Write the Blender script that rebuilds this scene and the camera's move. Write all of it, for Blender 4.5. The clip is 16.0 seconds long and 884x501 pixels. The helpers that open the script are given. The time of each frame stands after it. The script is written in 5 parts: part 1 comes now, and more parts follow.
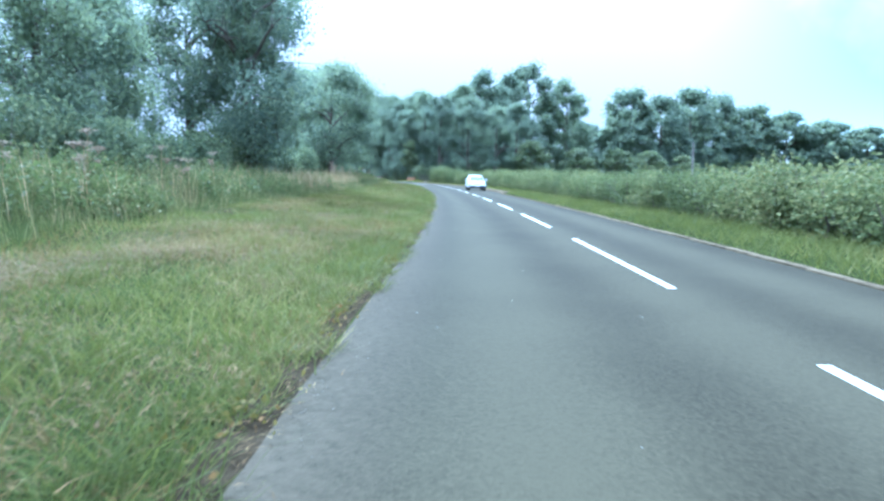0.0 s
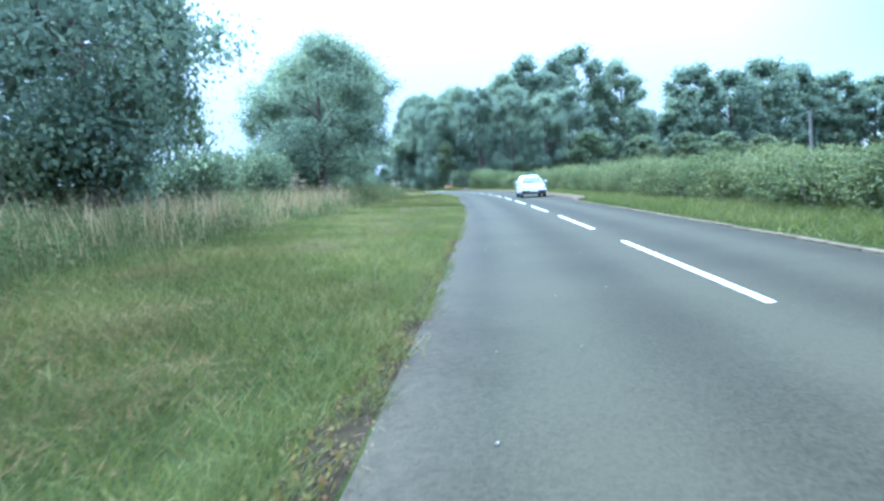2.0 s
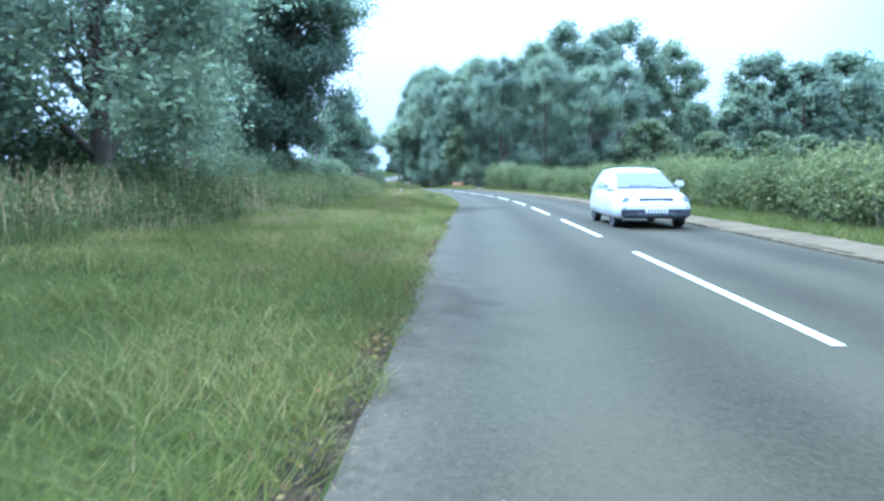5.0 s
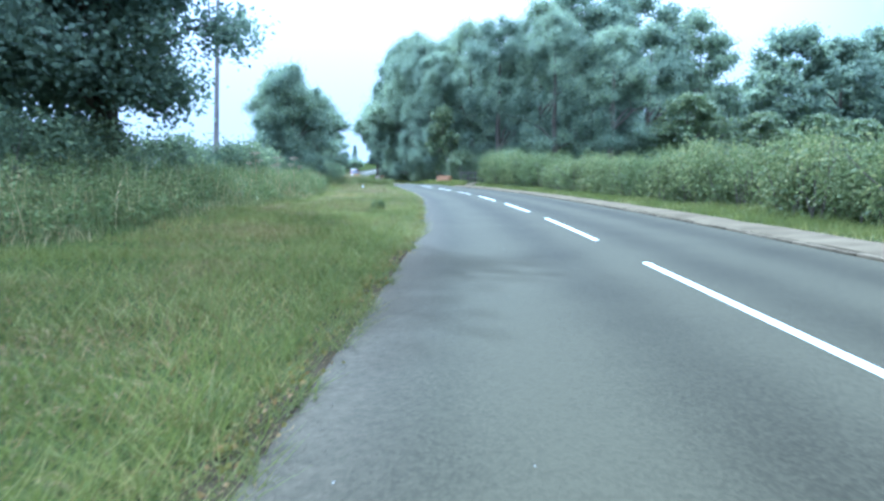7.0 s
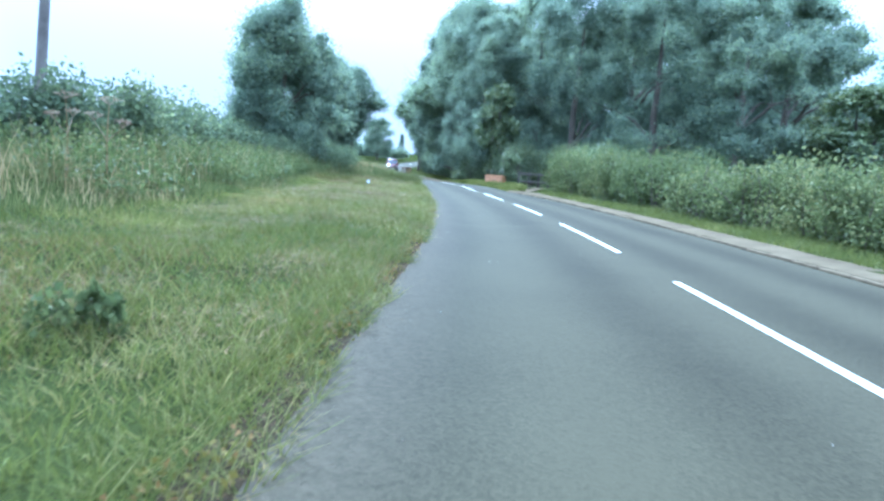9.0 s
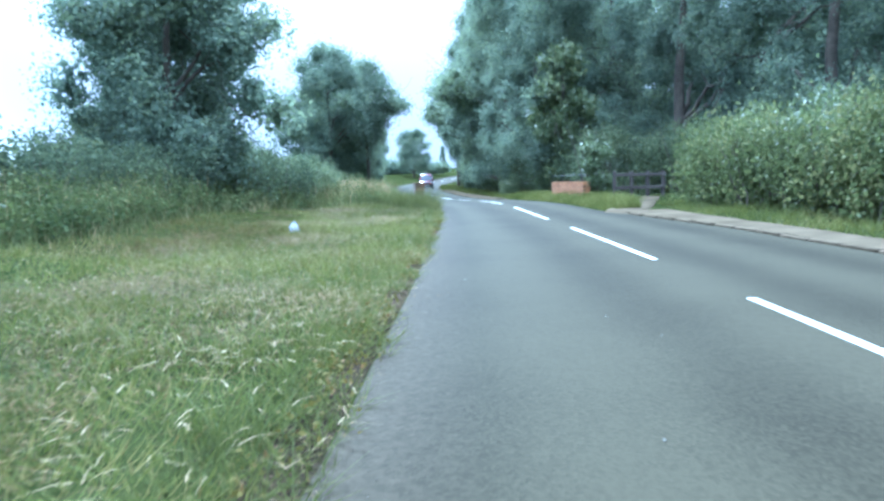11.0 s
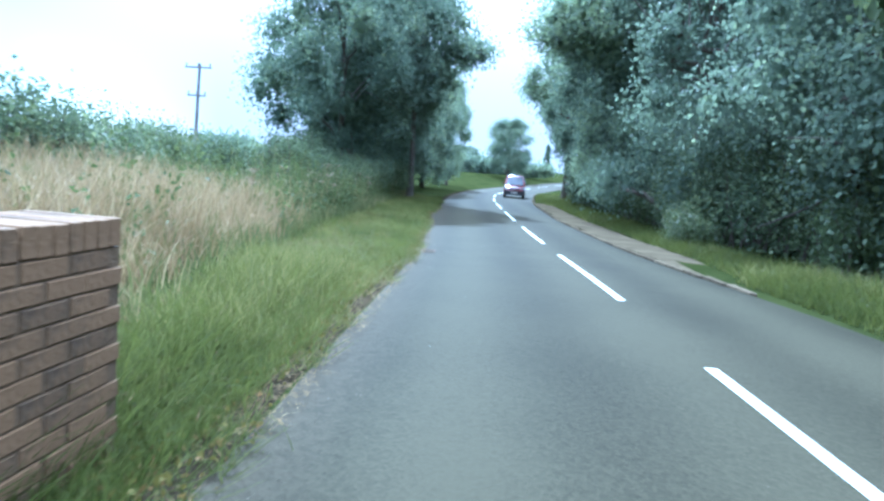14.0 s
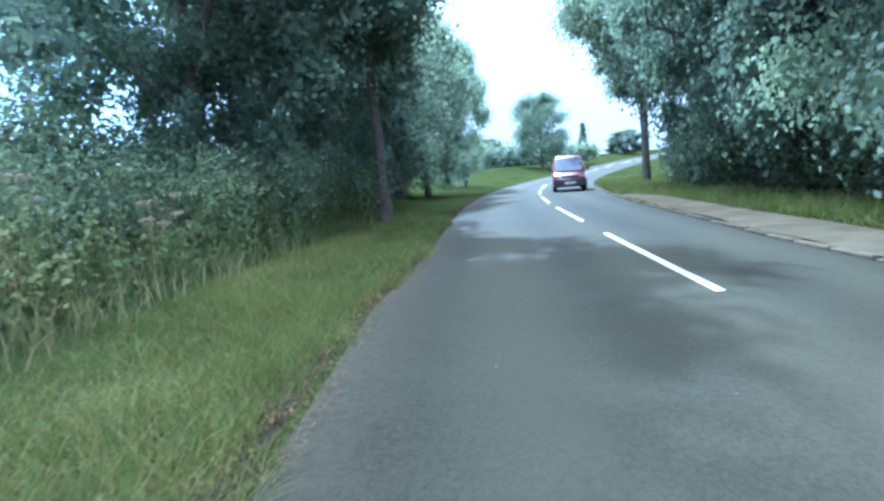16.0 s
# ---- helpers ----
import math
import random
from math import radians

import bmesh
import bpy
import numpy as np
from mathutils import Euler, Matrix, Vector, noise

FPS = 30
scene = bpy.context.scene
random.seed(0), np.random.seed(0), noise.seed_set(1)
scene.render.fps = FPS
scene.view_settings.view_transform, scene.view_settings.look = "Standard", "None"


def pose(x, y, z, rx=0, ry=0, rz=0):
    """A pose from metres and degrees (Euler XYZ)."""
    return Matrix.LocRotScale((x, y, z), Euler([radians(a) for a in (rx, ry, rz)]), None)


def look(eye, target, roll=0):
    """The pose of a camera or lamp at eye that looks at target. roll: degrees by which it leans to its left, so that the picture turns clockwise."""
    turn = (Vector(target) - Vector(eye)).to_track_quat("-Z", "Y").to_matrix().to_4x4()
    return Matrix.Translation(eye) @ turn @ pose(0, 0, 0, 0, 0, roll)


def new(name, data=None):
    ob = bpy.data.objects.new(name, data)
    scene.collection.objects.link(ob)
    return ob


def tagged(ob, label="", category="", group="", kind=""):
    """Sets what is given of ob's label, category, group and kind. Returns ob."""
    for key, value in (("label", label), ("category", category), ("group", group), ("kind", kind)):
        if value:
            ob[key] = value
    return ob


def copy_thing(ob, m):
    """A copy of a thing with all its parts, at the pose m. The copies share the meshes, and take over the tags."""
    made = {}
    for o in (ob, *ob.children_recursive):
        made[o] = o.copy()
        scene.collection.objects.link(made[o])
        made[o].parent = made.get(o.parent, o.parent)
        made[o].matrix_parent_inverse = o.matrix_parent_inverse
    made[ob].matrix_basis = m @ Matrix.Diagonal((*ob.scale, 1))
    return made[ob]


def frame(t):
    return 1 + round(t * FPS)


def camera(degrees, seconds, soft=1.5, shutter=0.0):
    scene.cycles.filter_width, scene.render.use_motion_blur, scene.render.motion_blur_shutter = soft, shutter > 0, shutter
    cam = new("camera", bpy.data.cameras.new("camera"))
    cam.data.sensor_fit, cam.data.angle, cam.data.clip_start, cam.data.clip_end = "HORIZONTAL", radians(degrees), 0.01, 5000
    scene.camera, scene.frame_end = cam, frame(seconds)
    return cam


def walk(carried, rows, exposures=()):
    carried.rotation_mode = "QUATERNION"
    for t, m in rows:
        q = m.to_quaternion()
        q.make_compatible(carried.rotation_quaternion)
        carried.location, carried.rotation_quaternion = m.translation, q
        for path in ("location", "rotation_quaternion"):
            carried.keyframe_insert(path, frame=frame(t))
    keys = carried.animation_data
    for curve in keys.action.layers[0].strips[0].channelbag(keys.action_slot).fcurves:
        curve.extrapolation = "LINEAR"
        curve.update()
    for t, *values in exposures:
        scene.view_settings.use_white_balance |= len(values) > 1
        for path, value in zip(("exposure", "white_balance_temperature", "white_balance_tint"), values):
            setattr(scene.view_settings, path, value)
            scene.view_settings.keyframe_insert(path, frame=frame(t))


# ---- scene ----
# ---- camera and its way along the lane ----
cam = camera(68.0, 16.0, soft=2.7, shutter=0.08)
PATH = [
    (0, (-2.342, 1.886, 1.193), (-2.007, 11.816, 0.088), 1.0),
    (0.3, (-2.159, 4.853, 1.205), (-1.924, 14.783, 0.030), 2.0),
    (0.5, (-2.004, 6.911, 1.130), (-1.954, 16.847, 0.002), 1.83),
    (1, (-1.838, 11.127, 1.221), (-2.060, 21.062, 0.101), 1.59),
    (1.5, (-1.768, 15.628, 1.254), (-2.252, 25.548, 0.088), -0.83),
    (2, (-1.411, 21.267, 1.203), (-1.828, 31.209, 0.212), -3.65),
    (2.5, (-1.191, 26.270, 1.201), (-1.513, 36.198, 0.043), -4.22),
    (3, (-0.887, 31.281, 1.159), (-1.130, 41.206, -0.037), -2.49),
    (3.5, (-0.778, 35.827, 1.177), (-1.095, 45.744, -0.071), -0.94),
    (4, (-0.610, 40.559, 1.142), (-1.090, 50.482, -0.001), 0.55),
    (4.2, (-0.652, 42.315, 1.116), (-1.255, 52.237, 0.025), 0.99),
    (6.3, (-1.278, 62.030, 1.239), (-1.802, 71.964, 0.216), -2.46),
    (6.5, (-1.247, 64.139, 1.215), (-1.758, 74.053, 0.013), -1.46),
    (7, (-1.146, 69.156, 1.200), (-1.644, 79.077, 0.052), -0.47),
    (7.5, (-1.140, 74.058, 1.222), (-1.700, 83.980, 0.100), 1.14),
    (8, (-1.264, 78.943, 1.187), (-2.034, 88.840, -0.021), 2.78),
    (8.5, (-1.468, 83.373, 1.166), (-2.440, 93.247, -0.080), 3.85),
    (9, (-1.860, 87.544, 1.187), (-3.058, 97.397, -0.029), 4.23),
    (11.3, (-4.303, 110.117, 1.189), (-6.409, 119.840, 0.174), -1.94),
    (11.5, (-4.608, 111.965, 1.215), (-6.710, 121.683, 0.149), -2.23),
    (12, (-5.263, 116.808, 1.192), (-7.422, 126.514, 0.135), -1.17),
    (12.5, (-6.040, 121.574, 1.226), (-8.375, 131.242, 0.190), 0.69),
    (13, (-6.844, 125.659, 1.282), (-9.346, 135.288, 0.273), 2.36),
    (13.5, (-7.891, 130.555, 1.383), (-10.800, 140.075, 0.429), 4.52),
    (14, (-9.023, 134.847, 1.444), (-12.477, 144.171, 0.382), 4.49),
    (14.5, (-10.415, 139.200, 1.417), (-14.199, 148.364, 0.113), 2.09),
    (15, (-11.891, 143.704, 1.331), (-15.987, 152.738, 0.067), -0.11),
    (15.5, (-13.593, 148.352, 1.270), (-17.683, 157.420, 0.251), -2.45),
    (16, (-15.302, 153.395, 1.259), (-19.278, 162.517, 0.277), -4.48),
]
walk(cam, [(t, look(eye, target, roll)) for t, eye, target, roll in PATH],
     exposures=[(0, 1.12, 3960, 1), (14.5, 1.14, 3960, 1), (16, 1.34, 3960, 1)])

# ---- world, sun ----
SUN_YAW, SUN_UP = 28.0, 38.0          # degrees left of +y, degrees above the horizon
world = bpy.data.worlds.new("sky")
scene.world = world
world.use_nodes = True
wn, wl = world.node_tree.nodes, world.node_tree.links
wn.clear()
sky = wn.new("ShaderNodeTexSky")
sky.sky_type, sky.sun_disc = "NISHITA", False
sky.sun_elevation, sky.sun_rotation = radians(SUN_UP), radians(-SUN_YAW)
sky.dust_density, sky.air_density = 0.6, 1.0
tc = wn.new("ShaderNodeTexCoord")
cloud = wn.new("ShaderNodeTexNoise")
cloud.inputs["Scale"].default_value, cloud.inputs["Detail"].default_value = 2.2, 6.0
ramp = wn.new("ShaderNodeValToRGB")
ramp.color_ramp.elements[0].position, ramp.color_ramp.elements[1].position = 0.50, 0.63
ramp.color_ramp.elements[0].color = (0.10, 0.10, 0.10, 1)
ramp.color_ramp.elements[1].color = (0.96, 0.96, 0.96, 1)
# cloud light grows from the horizon to the zenith, raised overhead for fill
up = wn.new("ShaderNodeSeparateXYZ")
grow = wn.new("ShaderNodeMath")
grow.operation, grow.use_clamp = "MULTIPLY_ADD", False
grow.inputs[1].default_value, grow.inputs[2].default_value = 9.3, 0.95
tint = wn.new("ShaderNodeVectorMath")
tint.operation = "SCALE"
tint.inputs[0].default_value = (4.55, 4.2, 4.2)
mixc = wn.new("ShaderNodeMix")
mixc.data_type = "RGBA"
bg = wn.new("ShaderNodeBackground")
bg.inputs["Strength"].default_value = 0.13
wo = wn.new("ShaderNodeOutputWorld")
wl.new(tc.outputs["Generated"], cloud.inputs["Vector"])
wl.new(cloud.outputs["Fac"], ramp.inputs["Fac"])
# thin cloud glares round the sun; unseen cloud closes overhead as added fill
toward = wn.new("ShaderNodeVectorMath")
toward.operation = "DOT_PRODUCT"
toward.inputs[1].default_value = (-math.sin(radians(9)) * math.cos(radians(6)), math.cos(radians(9)) * math.cos(radians(6)), math.sin(radians(6)))
glare, over = wn.new("ShaderNodeMapRange"), wn.new("ShaderNodeMapRange")
glare.inputs["From Min"].default_value, glare.inputs["From Max"].default_value = 0.70, 0.86
over.inputs["From Min"].default_value, over.inputs["From Max"].default_value = 0.34, 0.55
veil, veil_all = wn.new("ShaderNodeMath"), wn.new("ShaderNodeMath")
veil.operation = veil_all.operation = "MAXIMUM"
wl.new(tc.outputs["Generated"], toward.inputs[0])
wl.new(toward.outputs["Value"], glare.inputs["Value"])
wl.new(up.outputs["Z"], over.inputs["Value"])
wl.new(glare.outputs[0], veil.inputs[0])
wl.new(over.outputs[0], veil.inputs[1])
wl.new(veil.outputs[0], veil_all.inputs[0])
wl.new(ramp.outputs["Color"], veil_all.inputs[1])
wl.new(veil_all.outputs[0], mixc.inputs["Factor"])
wl.new(sky.outputs["Color"], mixc.inputs["A"])
pos = wn.new("ShaderNodeMath")
pos.operation = "MAXIMUM"
pos.inputs[1].default_value = 0.0
wl.new(tc.outputs["Generated"], up.inputs[0])
wl.new(up.outputs["Z"], pos.inputs[0])
square = wn.new("ShaderNodeMath")
square.operation = "POWER"
square.inputs[1].default_value = 2.0
wl.new(pos.outputs[0], square.inputs[0])
wl.new(square.outputs[0], grow.inputs[0])
wl.new(grow.outputs[0], tint.inputs["Scale"])
wl.new(tint.outputs[0], mixc.inputs["B"])
wl.new(mixc.outputs["Result"], bg.inputs["Color"])
wl.new(bg.outputs["Background"], wo.inputs["Surface"])

sun = new("sun", bpy.data.lights.new("sun", "SUN"))
sun.data.energy, sun.data.angle, sun.data.color = 5.0, radians(0.8), (1.0, 0.93, 0.80)
sun.matrix_world = look((0, 0, 60), (math.sin(radians(SUN_YAW)) * 60, -math.cos(radians(SUN_YAW)) * 60,
                                     60 - 60 * math.tan(radians(SUN_UP))))

# ---- materials ----
def nodes_of(name):
    m = bpy.data.materials.new(name)
    m.use_nodes = True
    n, l = m.node_tree.nodes, m.node_tree.links
    return m, n, l, n["Principled BSDF"], n["Material Output"]


def surface(name, a, b, scale, rough=0.8, bump=0.3, fine=None, fine_amount=0.35, metal=0.0, spec=0.4, by_object=0.0):
    """Two colours mixed by a coarse and a fine noise, with relief."""
    m, n, l, p, out = nodes_of(name)
    co = n.new("ShaderNodeTexCoord")
    big, small = n.new("ShaderNodeTexNoise"), n.new("ShaderNodeTexNoise")
    big.inputs["Scale"].default_value, big.inputs["Detail"].default_value = scale, 5
    small.inputs["Scale"].default_value, small.inputs["Detail"].default_value = fine or scale * 14, 3
    for t in (big, small):
        l.new(co.outputs["Object"], t.inputs["Vector"])
    add = n.new("ShaderNodeMath")
    add.operation = "MULTIPLY_ADD"
    add.inputs[1].default_value = fine_amount
    l.new(small.outputs["Fac"], add.inputs[0])
    l.new(big.outputs["Fac"], add.inputs[2])
    fac = add.outputs[0]
    if by_object:
        oi = n.new("ShaderNodeObjectInfo")
        ad2 = n.new("ShaderNodeMath")
        ad2.operation = "MULTIPLY_ADD"
        ad2.inputs[1].default_value = by_object
        l.new(oi.outputs["Random"], ad2.inputs[0])
        l.new(fac, ad2.inputs[2])
        fac = ad2.outputs[0]
    r = n.new("ShaderNodeValToRGB")
    mid = 0.5 + fine_amount / 2 + by_object / 2
    r.color_ramp.elements[0].position, r.color_ramp.elements[1].position = max(0, mid - 0.25), min(1, mid + 0.25)
    r.color_ramp.elements[0].color, r.color_ramp.elements[1].color = (*a, 1), (*b, 1)
    l.new(fac, r.inputs["Fac"])
    l.new(r.outputs["Color"], p.inputs["Base Color"])
    p.inputs["Roughness"].default_value, p.inputs["Metallic"].default_value = rough, metal
    p.inputs["Specular IOR Level"].default_value = spec
    if bump:
        bp = n.new("ShaderNodeBump")
        bp.inputs["Strength"].default_value, bp.inputs["Distance"].default_value = bump, 0.02
        l.new(small.outputs["Fac"], bp.inputs["Height"])
        l.new(bp.outputs["Normal"], p.inputs["Normal"])
    return m


def foliage(name, a, b, c, through_light=0.35, rough=0.45, patch=0.35, spec=0.35, each=0.25):
    """Leaves or blades: each piece its own shade between a and b, some towards c, with larger patches; light passes through."""
    m, n, l, p, out = nodes_of(name)
    geo, oi, co = n.new("ShaderNodeNewGeometry"), n.new("ShaderNodeObjectInfo"), n.new("ShaderNodeTexCoord")
    big = n.new("ShaderNodeTexNoise")
    big.inputs["Scale"].default_value, big.inputs["Detail"].default_value = patch, 3
    l.new(co.outputs["Object"], big.inputs["Vector"])
    s1 = n.new("ShaderNodeMath")
    s1.operation = "MULTIPLY_ADD"
    s1.inputs[1].default_value = 0.45
    l.new(geo.outputs["Random Per Island"], s1.inputs[0])
    s2 = n.new("ShaderNodeMath")
    s2.operation = "MULTIPLY_ADD"
    s2.inputs[1].default_value = each
    l.new(oi.outputs["Random"], s2.inputs[0])
    l.new(big.outputs["Fac"], s1.inputs[2])
    l.new(s1.outputs[0], s2.inputs[2])
    r = n.new("ShaderNodeValToRGB")
    e = r.color_ramp.elements
    e[0].position, e[1].position = 0.45, 0.95
    e[0].color, e[1].color = (*a, 1), (*b, 1)
    x = e.new(1.0)
    x.color = (*c, 1)
    l.new(s2.outputs[0], r.inputs["Fac"])
    l.new(r.outputs["Color"], p.inputs["Base Color"])
    p.inputs["Roughness"].default_value, p.inputs["Specular IOR Level"].default_value = rough, spec
    tr, mx = n.new("ShaderNodeBsdfTranslucent"), n.new("ShaderNodeMixShader")
    l.new(r.outputs["Color"], tr.inputs["Color"])
    mx.inputs[0].default_value = through_light
    l.new(p.outputs[0], mx.inputs[1])
    l.new(tr.outputs[0], mx.inputs[2])
    l.new(mx.outputs[0], out.inputs["Surface"])
    return m


def tarmac_material():
    m, n, l, p, out = nodes_of("tarmac")
    uv = n.new("ShaderNodeUVMap")
    co = n.new("ShaderNodeTexCoord")
    sep = n.new("ShaderNodeSeparateXYZ")
    l.new(uv.outputs["UV"], sep.inputs[0])
    grain = n.new("ShaderNodeTexVoronoi")
    grain.inputs["Scale"].default_value = 55
    patch, stain = n.new("ShaderNodeTexNoise"), n.new("ShaderNodeTexNoise")
    patch.inputs["Scale"].default_value, patch.inputs["Detail"].default_value = 0.55, 6
    stain.inputs["Scale"].default_value, stain.inputs["Detail"].default_value = 16, 6
    for t in (grain, patch, stain):
        l.new(co.outputs["Object"], t.inputs["Vector"])
    # worn, paler wheel tracks along the lane: u is metres across
    wave = n.new("ShaderNodeMath")
    wave.operation = "MULTIPLY_ADD"
    wave.inputs[1].default_value, wave.inputs[2].default_value = 2 * math.pi / 1.7, 1.9 * 2 * math.pi / 1.7
    l.new(sep.outputs[0], wave.inputs[0])
    cosn = n.new("ShaderNodeMath")
    cosn.operation = "COSINE"
    l.new(wave.outputs[0], cosn.inputs[0])
    a1 = n.new("ShaderNodeMath")
    a1.operation = "MULTIPLY_ADD"
    a1.inputs[1].default_value = 0.16
    l.new(cosn.outputs[0], a1.inputs[0])
    mild = n.new("ShaderNodeMath")
    mild.operation = "MULTIPLY_ADD"
    mild.inputs[1].default_value, mild.inputs[2].default_value = 0.45, 0.27
    l.new(patch.outputs["Fac"], mild.inputs[0])
    l.new(mild.outputs[0], a1.inputs[2])
    a2 = n.new("ShaderNodeMath")
    a2.operation = "MULTIPLY_ADD"
    a2.inputs[1].default_value = 0.18
    l.new(stain.outputs["Fac"], a2.inputs[0])
    l.new(a1.outputs[0], a2.inputs[2])
    a3 = n.new("ShaderNodeMath")
    a3.operation = "MULTIPLY_ADD"
    a3.inputs[1].default_value = 0.42
    l.new(grain.outputs["Color"], a3.inputs[0])
    l.new(a2.outputs[0], a3.inputs[2])
    r = n.new("ShaderNodeValToRGB")
    r.color_ramp.elements[0].position, r.color_ramp.elements[1].position = 0.42, 1.0
    r.color_ramp.elements[0].color, r.color_ramp.elements[1].color = (0.0190, 0.0167, 0.0091, 1), (0.0425, 0.0376, 0.0208, 1)
    l.new(a3.outputs[0], r.inputs["Fac"])
    # dusty grit washed along the left edge
    dust, edge = n.new("ShaderNodeMapRange"), n.new("ShaderNodeMath")
    dust.inputs["From Min"].default_value, dust.inputs["From Max"].default_value = -2.45, -3.10
    l.new(sep.outputs[0], dust.inputs["Value"])
    edge.operation = "MULTIPLY"
    l.new(dust.outputs[0], edge.inputs[0])
    worn = n.new("ShaderNodeMapRange")
    worn.inputs["From Min"].default_value, worn.inputs["From Max"].default_value = 0.2, 0.8
    l.new(stain.outputs["Fac"], worn.inputs["Value"])
    l.new(worn.outputs[0], edge.inputs[1])
    mixd = n.new("ShaderNodeMix")
    mixd.data_type = "RGBA"
    mixd.inputs["B"].default_value = (0.062, 0.050, 0.031, 1)
    l.new(edge.outputs[0], mixd.inputs["Factor"])
    l.new(r.outputs["Color"], mixd.inputs["A"])
    l.new(mixd.outputs["Result"], p.inputs["Base Color"])
    p.inputs["Roughness"].default_value, p.inputs["Specular IOR Level"].default_value = 0.8, 0.05
    bp = n.new("ShaderNodeBump")
    bp.inputs["Strength"].default_value, bp.inputs["Distance"].default_value = 0.5, 0.006
    l.new(grain.outputs["Distance"], bp.inputs["Height"])
    l.new(bp.outputs["Normal"], p.inputs["Normal"])
    return m


TARMAC = tarmac_material()
WHITE_LINE = surface("line_paint", (0.40, 0.41, 0.36), (0.60, 0.61, 0.54), 3, 0.6, 0.3, 90, 0.5)
# soil colour is darkened to hold the shade between the sparse blades
SOIL = surface("verge_soil", (0.016, 0.021, 0.006), (0.034, 0.038, 0.011), 0.5, 0.95, 0.6, 22, 0.6, spec=0.0)
DIRT = surface("edge_dirt", (0.015, 0.0118, 0.0066), (0.036, 0.028, 0.016), 3.0, 0.95, 0.9, 45, 0.9, spec=0.0)
KERB = surface("kerb_concrete", (0.052, 0.042, 0.026), (0.110, 0.088, 0.055), 3, 0.9, 0.4, 50, 0.4, by_object=0.3, spec=0.0)
PATHWAY = surface("path_tarmac", (0.062, 0.050, 0.030), (0.110, 0.088, 0.053), 1.2, 0.9, 0.4, 90, 0.5, spec=0.0)
GRASS = foliage("grass_blades", (0.058, 0.069, 0.014), (0.122, 0.128, 0.028), (0.20, 0.18, 0.06), 0.45, 0.6, 0.35, 0.1, 0.06)
MOWN = foliage("mown_blades", (0.065, 0.077, 0.015), (0.135, 0.142, 0.029), (0.22, 0.19, 0.06), 0.45, 0.6, 0.3, 0.1, 0.08)
DRY = foliage("dry_blades", (0.098, 0.062, 0.020), (0.190, 0.124, 0.043), (0.26, 0.19, 0.08), 0.3, 0.7, 0.5, 0.1, 0.05)
TALL = foliage("tall_grass", (0.056, 0.068, 0.018), (0.124, 0.126, 0.040), (0.25, 0.20, 0.09), 0.4, 0.6, 0.25, 0.12, 0.12)
HAY = foliage("cut_hay", (0.074, 0.044, 0.014), (0.140, 0.088, 0.030), (0.22, 0.15, 0.06), 0.25, 0.75, 0.6, 0.1)
STRAW = foliage("straw", (0.15, 0.100, 0.040), (0.27, 0.19, 0.082), (0.36, 0.27, 0.13), 0.25, 0.7, 0.6)
# blue is raised in the oak leaves to paint in the haze
LEAF_OAK = foliage("hazed_oak_leaves", (0.125, 0.158, 0.108), (0.205, 0.245, 0.150), (0.26, 0.30, 0.16), 0.6, 0.55, 0.25, 0.18)
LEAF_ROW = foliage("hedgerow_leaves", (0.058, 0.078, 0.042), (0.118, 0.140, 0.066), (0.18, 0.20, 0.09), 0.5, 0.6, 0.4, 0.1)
# the wood's leaf colour carries the same bluish haze
LEAF_WOOD = foliage("hazed_wood_leaves", (0.125, 0.156, 0.108), (0.200, 0.240, 0.150), (0.25, 0.29, 0.16), 0.6, 0.55, 0.18, 0.18)
LEAF_HEDGE = foliage("hedge_leaves", (0.062, 0.080, 0.028), (0.125, 0.140, 0.047), (0.19, 0.19, 0.07), 0.45, 0.6, 0.55, 0.1)
LEAF_WEED = foliage("weed_leaves", (0.056, 0.074, 0.022), (0.120, 0.138, 0.042), (0.20, 0.19, 0.07), 0.45, 0.6, 0.55, 0.1)
LEAF_LIGHT = foliage("bright_leaves", (0.074, 0.096, 0.038), (0.14, 0.166, 0.064), (0.21, 0.23, 0.09), 0.4, 0.45, 0.4)
BARK = surface("bark", (0.048, 0.038, 0.026), (0.13, 0.105, 0.072), 3, 0.95, 0.8, 25, 0.5)
WOODPOLE = surface("pole_timber", (0.10, 0.085, 0.07), (0.22, 0.19, 0.16), 2, 0.85, 0.4, 30, 0.5)
DARKWOOD = surface("fence_timber", (0.036, 0.029, 0.021), (0.085, 0.070, 0.052), 3, 0.9, 0.4, 30, 0.5)
BRICK = surface("brick", (0.225, 0.098, 0.034), (0.335, 0.160, 0.058), 2.5, 0.9, 0.4, 40, 0.4, by_object=0.5)
OLDBRICK = surface("weathered_brick", (0.064, 0.040, 0.017), (0.142, 0.083, 0.033), 2.5, 0.92, 0.4, 40, 0.4, by_object=0.5)
MORTAR = surface("mortar", (0.066, 0.042, 0.019), (0.118, 0.076, 0.034), 5, 0.95, 0.4, 60, 0.4)
METAL = surface("dull_iron", (0.035, 0.035, 0.036), (0.09, 0.085, 0.08), 6, 0.6, 0.2, 60, 0.4, metal=0.7)
PEBBLE = surface("pale_stone", (0.09, 0.085, 0.07), (0.22, 0.21, 0.17), 4, 0.8, 0.2, 40, 0.3, by_object=0.4)
CERAMIC = surface("insulator_glaze", (0.12, 0.10, 0.09), (0.2, 0.17, 0.15), 8, 0.3, 0.0)


